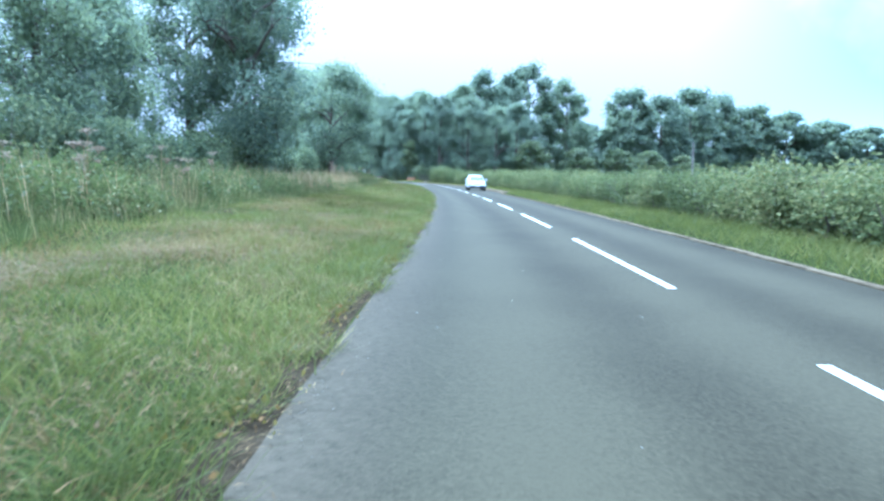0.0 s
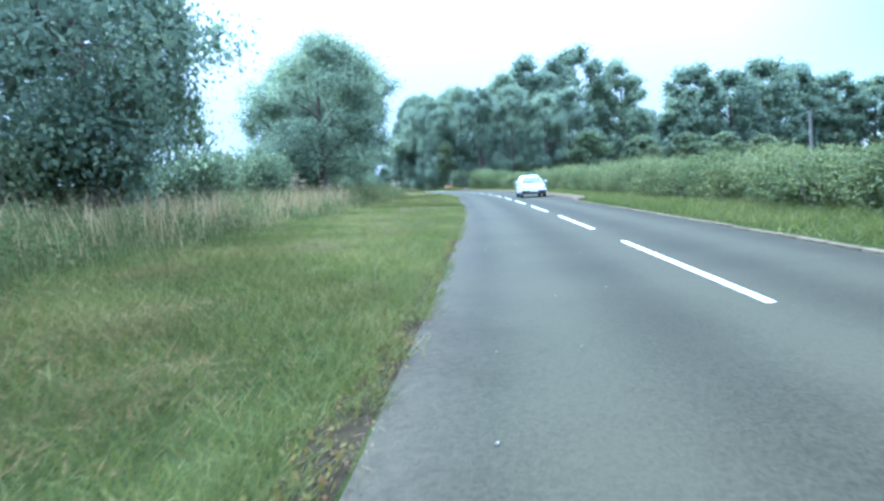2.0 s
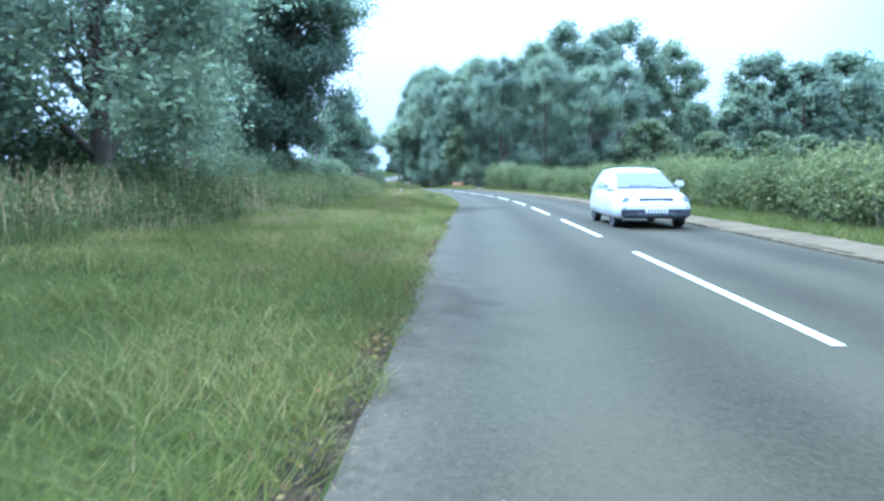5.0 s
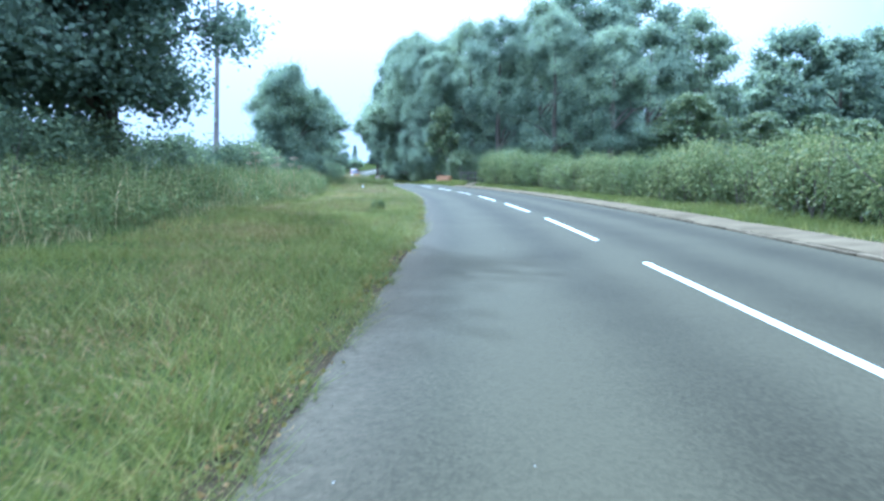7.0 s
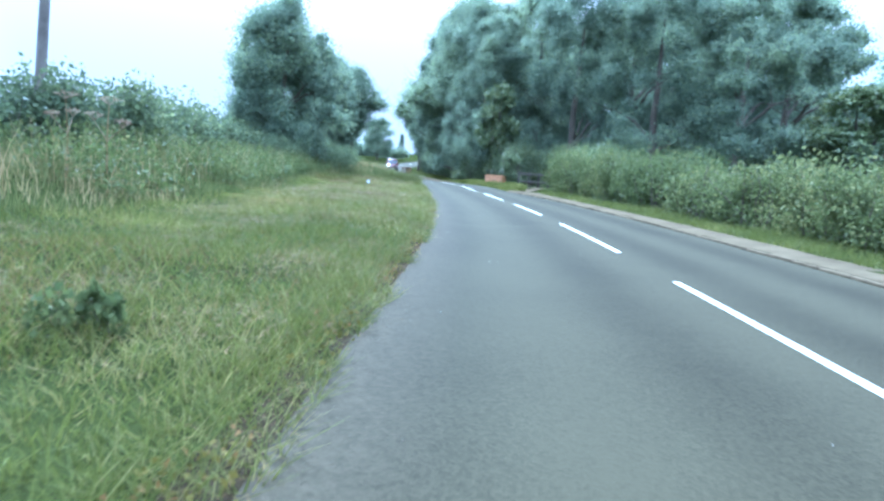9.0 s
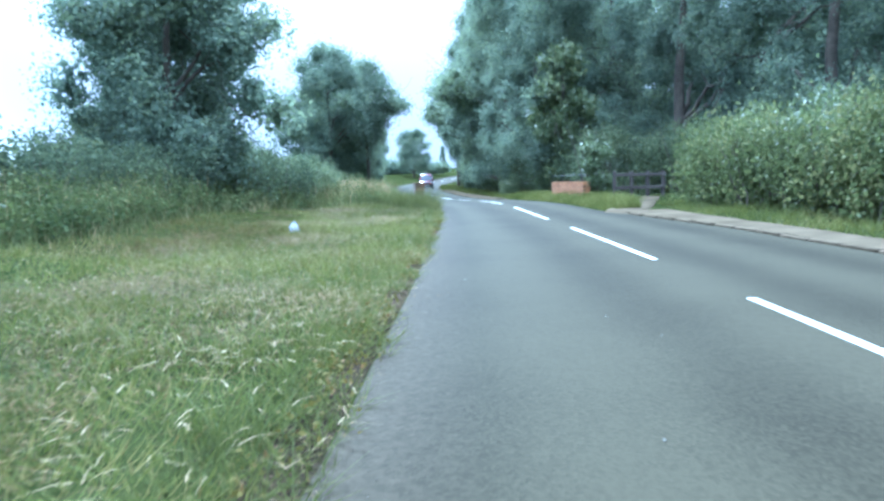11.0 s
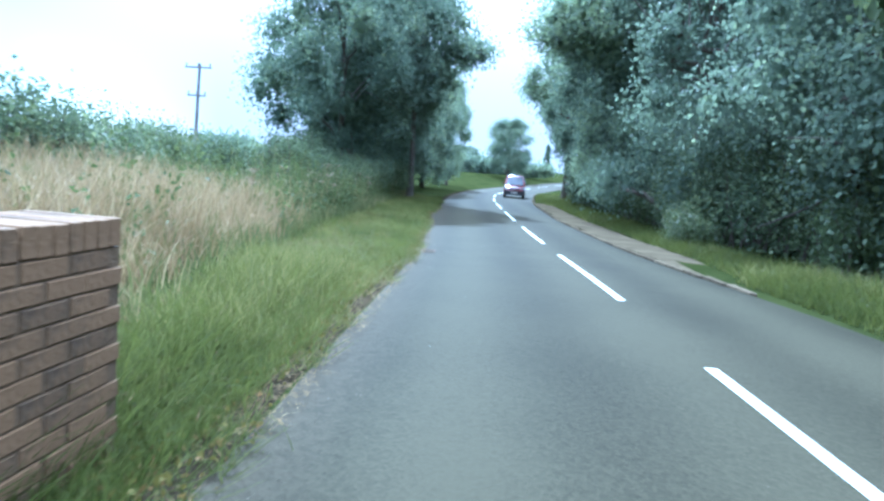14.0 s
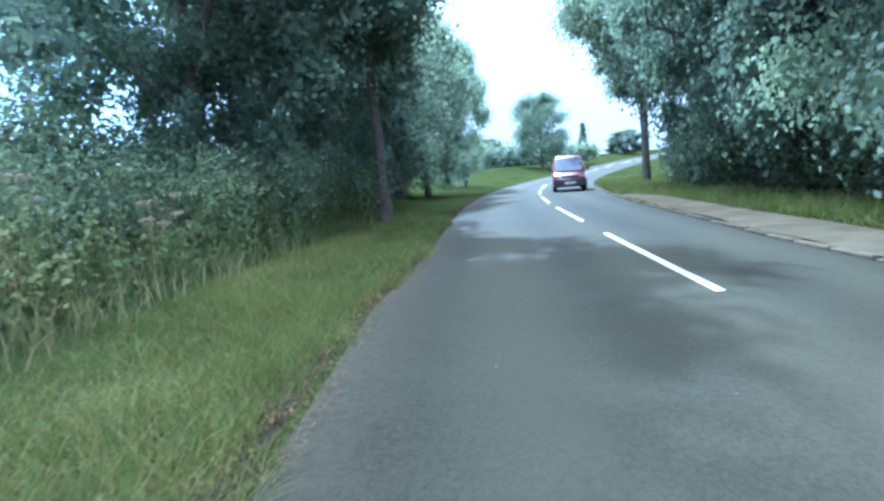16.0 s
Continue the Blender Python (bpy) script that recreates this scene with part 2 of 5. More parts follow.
# ---- helpers for building ----
def quick_mesh(name, verts, faces, smooth=False):
    """A mesh from an array of places and an array of equal-sided faces."""
    verts, faces = np.asarray(verts, np.float32), np.asarray(faces, np.int32)
    me = bpy.data.meshes.new(name)
    me.vertices.add(len(verts))
    me.vertices.foreach_set("co", verts.ravel())
    k = faces.shape[1]
    me.loops.add(faces.size)
    me.loops.foreach_set("vertex_index", faces.ravel())
    me.polygons.add(len(faces))
    me.polygons.foreach_set("loop_start", np.arange(0, faces.size, k, dtype=np.int32))
    if smooth:
        me.polygons.foreach_set("use_smooth", np.ones(len(faces), bool))
    me.update(calc_edges=True)
    return me


def thing(name, mesh, material, label, category, kind="", group=""):
    if material and not mesh.materials:
        mesh.materials.append(material)
    return tagged(new(name, mesh), label, category, group, kind)


def root(name, m, label, category, group="", kind=""):
    ob = new(name)
    ob.matrix_world = m
    return tagged(ob, label, category, group, kind)


def part(name, bm, material, parent, label="", m=None):
    """One mesh object under a thing or a part."""
    if isinstance(bm, bmesh.types.BMesh):
        me = bpy.data.meshes.new(name)
        bm.to_mesh(me)
        bm.free()
    else:
        me = bm
    if material and not me.materials:
        me.materials.append(material)
    ob = new(name, me)
    ob.parent = parent
    if m is not None:
        ob.matrix_basis = m
    return tagged(ob, label)


def box(x, y, z, bevel=0.0, at=(0, 0, 0), segments=1):
    bm = bmesh.new()
    bmesh.ops.create_cube(bm, size=1.0, matrix=Matrix.Translation(at) @ Matrix.Diagonal((x, y, z, 1)))
    if bevel:
        bmesh.ops.bevel(bm, geom=bm.edges[:], offset=bevel, segments=segments, affect="EDGES")
    return bm


def tube(path, radii, sides=8):
    """Arrays of a tapered tube along a line of places."""
    path = np.asarray(path, float)
    n = len(path)
    d = np.gradient(path, axis=0)
    d /= np.linalg.norm(d, axis=1)[:, None] + 1e-9
    up = np.where(np.abs(d[:, 2:]) > 0.9, [[1, 0, 0]], [[0, 0, 1]])
    u = np.cross(d, up)
    u /= np.linalg.norm(u, axis=1)[:, None]
    v = np.cross(d, u)
    a = np.linspace(0, 2 * math.pi, sides, endpoint=False)
    ring = (np.cos(a)[None, :, None] * u[:, None] + np.sin(a)[None, :, None] * v[:, None]) * np.asarray(radii)[:, None, None]
    verts = (path[:, None] + ring).reshape(-1, 3)
    i, j = np.meshgrid(np.arange(n - 1), np.arange(sides), indexing="ij")
    k = (j + 1) % sides
    faces = np.stack([i * sides + j, i * sides + k, (i + 1) * sides + k, (i + 1) * sides + j], -1).reshape(-1, 4)
    return verts, faces


def leaves(rng, places, outward, size, flat=0.55):
    """Arrays of folded, pointed leaf blades at the given places."""
    n = len(places)
    nrm = outward * flat + rng.normal(size=(n, 3)) * 0.6
    nrm /= np.linalg.norm(nrm, axis=1)[:, None] + 1e-9
    t = np.cross(nrm, rng.normal(size=(n, 3)))
    t /= np.linalg.norm(t, axis=1)[:, None] + 1e-9
    b = np.cross(nrm, t)
    s = np.asarray(size)[:, None]
    base, tip = places - t * s * 0.5, places + t * s * 0.5 - nrm * s * 0.12
    mid = places + t * s * rng.uniform(-0.15, 0.1, (n, 1))
    w = s * rng.uniform(0.28, 0.42, (n, 1))
    v = np.stack([base, mid + b * w + nrm * s * 0.1, tip, mid - b * w + nrm * s * 0.1], 1).reshape(-1, 3)
    return v, np.arange(4 * n).reshape(-1, 4)


# ---- the line of the road ----
LINE = [(-2.4, -40.0, 0.0), (-1.0, -18.0, 0.0), (0.0, 0.0, 0.0), (0.88, 17.97, 0.0), (1.38, 35.96, 0.0),
        (1.49, 53.96, 0.0), (1.29, 71.96, 0.0), (0.58, 89.94, 0.0), (-1.33, 107.83, 0.02), (-4.73, 125.5, 0.11),
        (-7.0, 134.21, 0.25), (-9.65, 142.81, 0.18), (-12.4, 151.38, 0.03), (-15.35, 159.88, 0.08), (-18.28, 168.39, 0.19),
        (-21.15, 176.92, 0.32), (-24.4, 188.0, 0.46), (-27.0, 200.0, 0.7), (-28.2, 214.0, 1.15), (-27.7, 232.0, 1.95),
        (-25.9, 252.0, 2.9), (-23.1, 280.0, 4.0), (-18.1, 330.0, 5.6)]
_k = np.array(LINE)


def _spline(y, col):
    """A smooth curve through the line's knots (Hermite, with slopes from the neighbours)."""
    ky, kv = _k[:, 1], _k[:, col]
    slope = np.gradient(kv, ky)
    y = np.clip(np.asarray(y, float), ky[0], ky[-1])
    i = np.clip(np.searchsorted(ky, y) - 1, 0, len(ky) - 2)
    h = ky[i + 1] - ky[i]
    t = (y - ky[i]) / h
    return ((2 * t**3 - 3 * t**2 + 1) * kv[i] + (t**3 - 2 * t**2 + t) * h * slope[i]
            + (-2 * t**3 + 3 * t**2) * kv[i + 1] + (t**3 - t**2) * h * slope[i + 1])


def lane(y, d, h=0.0):
    """The place d metres to the right of the centre line, beside its point at y, h above the road there."""
    y, d, h = np.broadcast_arrays(np.asarray(y, float), np.asarray(d, float), np.asarray(h, float))
    sl = (_spline(y + 0.5, 0) - _spline(y - 0.5, 0))
    n = np.sqrt(1 + sl**2)
    return np.stack([_spline(y, 0) + d / n, y - d * sl / n, _spline(y, 2) + h], -1)


def heading(y):
    """Degrees by which the road points left of +y there."""
    return math.degrees(math.atan(-(float(_spline(y + 0.5, 0)) - float(_spline(y - 0.5, 0)))))


_ly, _lw = [-40, 6, 10, 16, 25, 43, 52, 62, 68, 78, 84, 91, 100, 116, 120, 125, 133, 143, 147, 151, 156, 160, 164, 330], \
    [3.35, 3.35, 3.29, 3.19, 3.11, 3.06, 3.1, 3.35, 3.45, 3.36, 3.29, 3.45, 3.37, 3.32, 3.25, 3.01, 2.77, 2.85, 2.89, 3.08, 3.22, 3.4, 3.26, 3.2]
_wy, _ww = [-40, 0, 45, 55, 58, 75, 95, 108, 122, 126, 129.5, 142, 147, 152, 163, 176, 190, 205, 330], \
    [2.58, 2.58, 2.6, 2.62, 3.1, 3.28, 3.36, 3.42, 3.4, 2.95, 2.44, 2.46, 2.2, 2.12, 2.1, 2.6, 3.3, 3.3, 3.0]


def left_edge(y):
    return np.interp(y, _ly, _lw)


def right_edge(y):
    return np.interp(y, _wy, _ww)


def rise(y, d):
    """Height of the ground over the road's line, across the road."""
    far = np.interp(np.abs(d), [0, 60, 400, 2500], [0, 0, 0, 6])
    d = np.where(d > 0, d - np.clip(right_edge(y) - 2.64, -0.6, 1), d + (left_edge(y) - 3.12))
    prof = np.interp(d, [-400, -60, -16, -12, -9.5, -7.5, -5, -3.6, -3.1, -2.6, 2.3, 2.75, 3.1, 6, 9, 400],
                     [0.4, 0.5, 0.65, 0.7, 0.45, 0.16, 0.06, 0.015, -0.03, -0.10, -0.10, -0.06, 0.03, 0.08, 0.2, 0.3])
    return prof + far


def ground_z(x, y):
    """Height of the ground at a place of the plan."""
    sl = _spline(y + 0.5, 0) - _spline(y - 0.5, 0)
    d = (x - _spline(y, 0)) / np.sqrt(1 + sl**2)
    foot = y + np.clip(d, -15, 15) * sl / np.sqrt(1 + sl**2)
    return _spline(foot, 2) + rise(y, d) + bumps(x, y) * np.clip((np.abs(d) - 3.3) / 3, 0, 1)


def bumps(x, y):
    return 0.05 * np.sin(x * 0.9 + 1.3 * np.sin(y * 0.37)) + 0.045 * np.sin(y * 0.71 + x * 0.3) + 0.03 * np.sin(y * 1.9 - x * 1.1)


# ---- ground: one sheet to the horizon ----
def build_ground():
    ys = np.concatenate([[-2500, -1200, -500, -200, -90], np.arange(-40, 331, 1.0), [360, 420, 520, 700, 1000, 1500, 2500]])
    dl = np.array([-2500, -1200, -600, -300, -150, -90, -60, -40, -30, -24, -20, -17, -15, -13.5, -12, -11, -10, -9, -8.2, -7.5, -6.8, -6,
                   -5.3, -4.6, -4.1, -3.7, -3.5, -3.3, -3.1, -2.95, -2.8, -2.6, -2.3, 1.7, 2.0, 2.2, 2.45, 2.65, 2.85, 3.1, 3.5, 4, 4.6, 5.3, 6, 7, 8.5, 10, 13, 17, 22, 30, 45, 70,
                   120, 250, 600, 1200, 2500])
    yy, dd = np.meshgrid(ys, dl, indexing="ij")
    sl = _spline(yy + 0.5, 0) - _spline(yy - 0.5, 0)
    xx = _spline(yy, 0) + dd * np.sqrt(1 + sl**2)
    d_true = dd
    foot = yy + np.clip(dd, -15, 15) * sl / np.sqrt(1 + sl**2)
    zz = _spline(foot, 2) + rise(yy, d_true) + bumps(xx, yy) * np.clip((np.abs(d_true) - 3.3) / 3, 0, 1)
    v = np.stack([xx, yy, zz], -1).reshape(-1, 3)
    a, b = len(ys), len(dl)
    i, j = np.meshgrid(np.arange(a - 1), np.arange(b - 1), indexing="ij")
    f = np.stack([i * b + j, i * b + j + 1, (i + 1) * b + j + 1, (i + 1) * b + j], -1).reshape(-1, 4)
    thing("ground", quick_mesh("ground", v, f, True), SOIL, "green and brown grassy earth beside the lane", "ground", "structure")


build_ground()


def strip(name, y0, y1, dl, hl, material, label, category, step=0.5, wobble=0.0, seed=1, kind="structure", across=lambda d, y: d):
    """A band along the road: columns at distances dl (numbers or functions of y), heights hl over the road's line."""
    rng = np.random.default_rng(seed)
    ys = np.arange(y0, y1 + 1e-6, step)
    cols = []
    for n, (d, h) in enumerate(zip(dl, hl)):
        dv = d(ys) if callable(d) else np.full(len(ys), float(d))
        if wobble and n in (0, len(dl) - 1):
            dv = dv + np.convolve(rng.normal(size=len(ys)), np.ones(3) / 3, "same") * wobble
        cols.append((lane(ys, dv, h(ys) if callable(h) else h), dv))
    v = np.stack([c for c, _ in cols], 1).reshape(-1, 3)
    b = len(dl)
    i, j = np.meshgrid(np.arange(len(ys) - 1), np.arange(b - 1), indexing="ij")
    f = np.stack([i * b + j, i * b + j + 1, (i + 1) * b + j + 1, (i + 1) * b + j], -1).reshape(-1, 4)
    me = quick_mesh(name, v, f, True)
    uv = me.uv_layers.new(name="UVMap")
    u = np.stack([np.stack([across(dv, ys), ys], -1) for _, dv in cols], 1).reshape(-1, 2)
    uv.data.foreach_set("uv", u[f.ravel()].astype(np.float32).ravel())
    return thing(name, me, material, label, category, kind)


strip("road", -38, 329, [lambda y: -left_edge(y), lambda y: -left_edge(y) + 0.45, -1.6, 0, 1.5, lambda y: right_edge(y) - 0.3, right_edge],
      [-0.035, -0.012, 0.0, 0.012, 0.0, -0.012, -0.03], TARMAC, "grey worn asphalt country road with a pale wheel track", "road", wobble=0.045,
      across=lambda d, y: np.where(d < -1.7, -1.7 - (-1.7 - d) * 1.42 / (left_edge(y) - 1.7), d))
strip("road_edge_dirt", -38, 200, [lambda y: -left_edge(y) - 0.2, lambda y: -left_edge(y) - 0.08, lambda y: -left_edge(y) + 0.02, lambda y: -left_edge(y) + 0.16], [0.0, -0.006, -0.029, -0.06], DIRT,
      "brown grit and dead grass along the road edge", "road edge", wobble=0.06, seed=4, step=0.3)
strip("footpath", 56.5, 127.7, [lambda y: right_edge(y) + 0.12, lambda y: right_edge(y) + 0.5, lambda y: np.interp(y, [56.5, 60, 80, 100, 131], [3.4, 4.05, 4.28, 4.3, 4.2])],
      [0.02, 0.05, 0.065], PATHWAY, "narrow pale brown tarmac footpath behind the kerb", "footpath", wobble=0.06, seed=7, step=0.4)
def footpath_spur():
    """The path turns away from the road behind the grass, towards the timber fence."""
    k = np.array([(-2.75, 127.6, 0.62), (-2.35, 129.0, 0.62), (-1.95, 130.6, 0.5), (-1.65, 132.3, 0.45), (-1.3, 134.2, 0.42), (-0.9, 136.5, 0.4)])
    y = np.linspace(127.6, 136.5, 24)
    x, w = np.interp(y, k[:, 1], k[:, 0]), np.interp(y, k[:, 1], k[:, 2])
    z = ground_z(x, y) + 0.035
    v = np.stack([np.stack([x + s * w, y + 0.25 * s * w * -1, z + h], -1) for s, h in ((-1, -0.06), (-0.95, 0), (0.95, 0), (1, -0.06))], 1).reshape(-1, 3)
    i, j = np.meshgrid(np.arange(23), np.arange(3), indexing="ij")
    f = np.stack([i * 4 + j, i * 4 + j + 1, (i + 1) * 4 + j + 1, (i + 1) * 4 + j], -1).reshape(-1, 4)
    thing("footpath_spur", quick_mesh("footpath_spur", v, f, True), PATHWAY, "pale tarmac footpath turning off towards a timber fence", "footpath", "structure")


footpath_spur()
strip("footpath_far", 144.5, 179, [lambda y: right_edge(y) + 0.12, lambda y: right_edge(y) + 0.6, lambda y: np.interp(y, [144.5, 150, 163, 176, 190, 200], [2.75, 3.25, 3.3, 3.7, 4.6, 4.6])],
      [lambda y: np.interp(y, [144.5, 150], [-0.06, 0.02]), lambda y: np.interp(y, [144.5, 150], [-0.05, 0.05]), lambda y: np.interp(y, [144.5, 150], [-0.05, 0.065])], PATHWAY, "narrow pale brown tarmac footpath by the wood", "footpath", wobble=0.06, seed=8, step=0.4)


# ---- centre line markings ----
def build_markings():
    ys = np.arange(-40, 330, 0.05)
    p = lane(ys, 0.0)
    s = np.concatenate([[0], np.cumsum(np.linalg.norm(np.diff(p, axis=0), axis=1))])
    s -= np.interp(0.0, ys, s)
    for k in range(-3, 33):
        a, b = k * 9.0, k * 9.0 + 6.0
        t = np.interp(np.linspace(a, b, 13), s, ys)
        w = 0.047
        v = np.concatenate([lane(t, -w, 0.0145), lane(t, w, 0.0145), lane(t, -w, 0.009), lane(t, w, 0.009)])
        n = len(t)
        i = np.arange(n - 1)
        f = np.concatenate([np.stack([i, i + n, i + n + 1, i + 1], -1), np.stack([i + 1, i + 1 + 2 * n, i + 2 * n, i], -1),
                            np.stack([i + n, i + 3 * n, i + 3 * n + 1, i + n + 1], -1)])
        thing("road_marking", quick_mesh("road_marking", v, f), WHITE_LINE, "white painted centre line dash on the asphalt", "road marking",
              group="centre line dashes")


build_markings()


# ---- trees ----
def make_tree(name, seed, height, radius, base, count, leaf, material, label, category="tree", shape="round", gaps=0.0, limbs=7, trunk_r=None, core=7):
    """A tree at the origin: trunk, limbs and a crown of many leaves gathered in clumps round the ends of boughs."""
    rng = np.random.default_rng(seed)
    tree = root(name, Matrix.Identity(4), label, category)
    tr = trunk_r or height * 0.016 + 0.05
    lean = rng.normal(size=2) * 0.02 * height
    tz = np.linspace(-0.3, height * 0.82, 8)
    tp = np.stack([lean[0] * (tz / height) ** 2 + rng.normal(size=8) * 0.05, lean[1] * (tz / height) ** 2 + rng.normal(size=8) * 0.05, tz], -1)
    rad = tr * np.interp(tz, [-0.3, 0.3, height * 0.4, height * 0.82], [1.7, 1.1, 0.75, 0.15])
    part("trunk", quick_mesh("trunk", *tube(tp, rad, 9), True), BARK, tree)
    # clumps
    n = int(34 + radius * 11)
    cl = []
    prof = {"round": [0.4, 0.85, 1.0, 0.9, 0.62, 0.15], "dome": [0.75, 1.0, 1.0, 0.93, 0.7, 0.2],
            "tall": [0.85, 1.0, 0.97, 0.85, 0.6, 0.12], "wall": [1.0, 1.0, 1.0, 0.92, 0.74, 0.25], "cone": [1.0, 0.9, 0.65, 0.38, 0.16, 0.03]}[shape]
    while len(cl) < n:
        u, ang = rng.uniform(0, 1), rng.uniform(0, 2 * math.pi)
        w = np.interp(u, [0, 0.2, 0.45, 0.7, 0.88, 1], prof)
        r = rng.uniform(0.1, 1.0) ** 0.4 * w * radius * 0.84 * (1 + 0.12 * math.sin(3 * ang + seed) + 0.1 * math.sin(5 * ang + 7 * u))
        p = np.array([math.cos(ang) * r, math.sin(ang) * r, base + 0.06 * height + u * (height - base) * 0.9])
        if gaps and noise.noise(Vector(p * 0.4) + Vector((seed, 0, 0))) < -0.42 + gaps:
            if rng.uniform() < 0.93:
                continue
        cl.append(p)
    cl = np.array(cl)
    cr = rng.uniform(0.15, 0.28, n) * radius * 0.9 + 0.25
    # limbs reach out to the widest clumps
    order = np.argsort(-np.hypot(cl[:, 0], cl[:, 1]))[:limbs * 3:3]
    for k in order:
        end = cl[k]
        z0 = max(base * 0.55, end[2] - rng.uniform(0.35, 0.6) * np.hypot(end[0], end[1]) - 0.4)
        z0 = min(z0, height * 0.7)
        start = np.array([np.interp(z0, tz, tp[:, 0]), np.interp(z0, tz, tp[:, 1]), z0])
        u = np.linspace(0, 1, 7)[:, None]
        path = start * (1 - u) + end * u + np.array([0, 0, 1.0]) * (np.sin(u * math.pi) * 0.12 * np.linalg.norm(end - start))
        path[1:-1] += rng.normal(size=(5, 3)) * 0.10
        v, f = tube(path, tr * np.linspace(0.5, 0.08, 7), 6)
        vs, fs = [v], [f]
        for tw in range(5):
            i = rng.integers(2, 6)
            e2 = path[i] + rng.normal(size=3) * radius * 0.22 + np.array([0, 0, 0.1 * radius])
            w = np.linspace(0, 1, 4)[:, None]
            v2, f2 = tube(path[i] * (1 - w) + e2 * w + rng.normal(size=(4, 3)) * 0.04, tr * np.linspace(0.16, 0.03, 4), 4)
            fs.append(f2 + sum(len(a) for a in vs))
            vs.append(v2)
        part("limb", quick_mesh("limb", np.concatenate(vs), np.concatenate(fs), True), BARK, tree)
    pick = rng.choice(n, count, p=cr**2 / (cr**2).sum())
    q = rng.normal(size=(count, 3))
    q /= np.linalg.norm(q, axis=1)[:, None]
    r = rng.uniform(0.25, 1.0, count) ** 0.5 * (1 + 0.25 * rng.normal(size=count).clip(-1, 1.6))
    places = cl[pick] + q * (cr[pick] * r)[:, None] * [1, 1, 0.8]
    places[:, 2] = np.maximum(places[:, 2], base * 0.75)
    size = leaf * rng.uniform(0.65, 1.35, count)
    # sprays of leaves crowd the inside of each clump
    inner = count // core
    places[:inner] = cl[pick[:inner]] + q[:inner] * (cr[pick[:inner]] * rng.uniform(0.0, 0.6, inner))[:, None]
    size[:inner] *= 2.3
    places[:inner, 2] = np.maximum(places[:inner, 2], base * 0.75 + 0.2)
    v, f = leaves(rng, places, q + [0, 0, 0.35], size)
    part("crown", quick_mesh("crown", v, f), material, tree)
    return tree


class Stand:
    """Tree models by name, with the size that they were built at. Copies are made of them before they are moved."""

    def __init__(self):
        self.models = {}

    def add(self, key, *args, **kw):
        self.models[key] = (make_tree(*args, **kw), args[2], args[3])

    def plant(self, key, rows, label="", group=""):
        model, h, r = self.models[key]
        for n, (x, y, height, radius) in enumerate(rows):
            z = float(ground_z(np.float64(x), np.float64(y))) - 0.1
            m = pose(x, y, z, 0, 0, (x * 37 + y * 91) % 360) @ Matrix.Diagonal((radius / r, radius / r, height / h, 1))
            ob = model
            if n < len(rows) - 1:
                ob = copy_thing(model, m)
            ob.matrix_basis = m
            tagged(ob, label, "", group)


stand = Stand()
stand.add("oak", "oak_tree", 11, 12.0, 5.2, 1.6, 44000, 0.165, LEAF_OAK, "broad green oak with gaps in its crown in the roadside hedgerow", shape="dome", gaps=0.36, limbs=11, core=16)
stand.add("ash", "ash_tree", 12, 14.0, 4.8, 2.2, 50000, 0.17, LEAF_OAK, "tall dark green hedgerow tree with an open crown", shape="round", gaps=0.34, limbs=11, core=16)
stand.add("full", "tree", 13, 12.0, 5.0, 0.2, 38000, 0.175, LEAF_OAK, "dense dark green tree with leaves down to the bank", shape="tall", gaps=0.0, limbs=4, core=5)
stand.add("airy", "tree", 29, 13.0, 4.8, 1.0, 24000, 0.16, LEAF_OAK, "tall hedgerow tree with light showing through its crown", shape="round", gaps=0.42, limbs=12, core=18)
stand.add("high", "oak_tree", 24, 12.0, 4.0, 4.6, 22000, 0.17, LEAF_OAK, "roadside oak with a high crown over a bare trunk", shape="round", gaps=0.1, limbs=6, trunk_r=0.15)
stand.add("canopy", "tree", 26, 13.4, 5.3, 2.7, 36000, 0.17, LEAF_OAK, "broad dark tree whose crown hangs over the bank", shape="tall", gaps=0.06, limbs=7, trunk_r=0.17)
stand.add("conifer", "conifer_tree", 25, 9.0, 2.2, 0.6, 4000, 0.30, LEAF_WOOD, "small dark pointed conifer on the far rise", shape="cone", limbs=3)
stand.add("fullb", "tree", 23, 12.0, 5.0, 0.2, 26000, 0.20, LEAF_OAK, "dense dark green tree with leaves down to the bank", shape="dome", gaps=0.05, limbs=4)
stand.add("wood", "woodland_tree", 14, 19.0, 5.5, 0.2, 60000, 0.14, LEAF_WOOD, "tall dark green tree at the edge of the wood", shape="wall", gaps=0.05, limbs=5)
stand.add("woodb", "woodland_tree", 15, 24.0, 7.0, 1.5, 24000, 0.38, LEAF_WOOD, "very tall dark tree rising over the wood", shape="dome", gaps=0.18, limbs=8)
stand.add("farw", "woodland_tree", 16, 22.0, 7.5, 0.2, 13000, 0.58, LEAF_WOOD, "distant dark green tree in the line of woodland", shape="dome", gaps=0.0, limbs=4)
stand.add("woodc", "woodland_tree", 18, 19.0, 5.5, 0.2, 42000, 0.19, LEAF_WOOD, "tall dark green tree inside the wood", shape="dome", gaps=0.06, limbs=4)
stand.add("light", "young_tree", 17, 8.0, 2.6, 0.6, 7000, 0.22, LEAF_LIGHT, "lighter green young tree in front of the wood", shape="round", limbs=5)

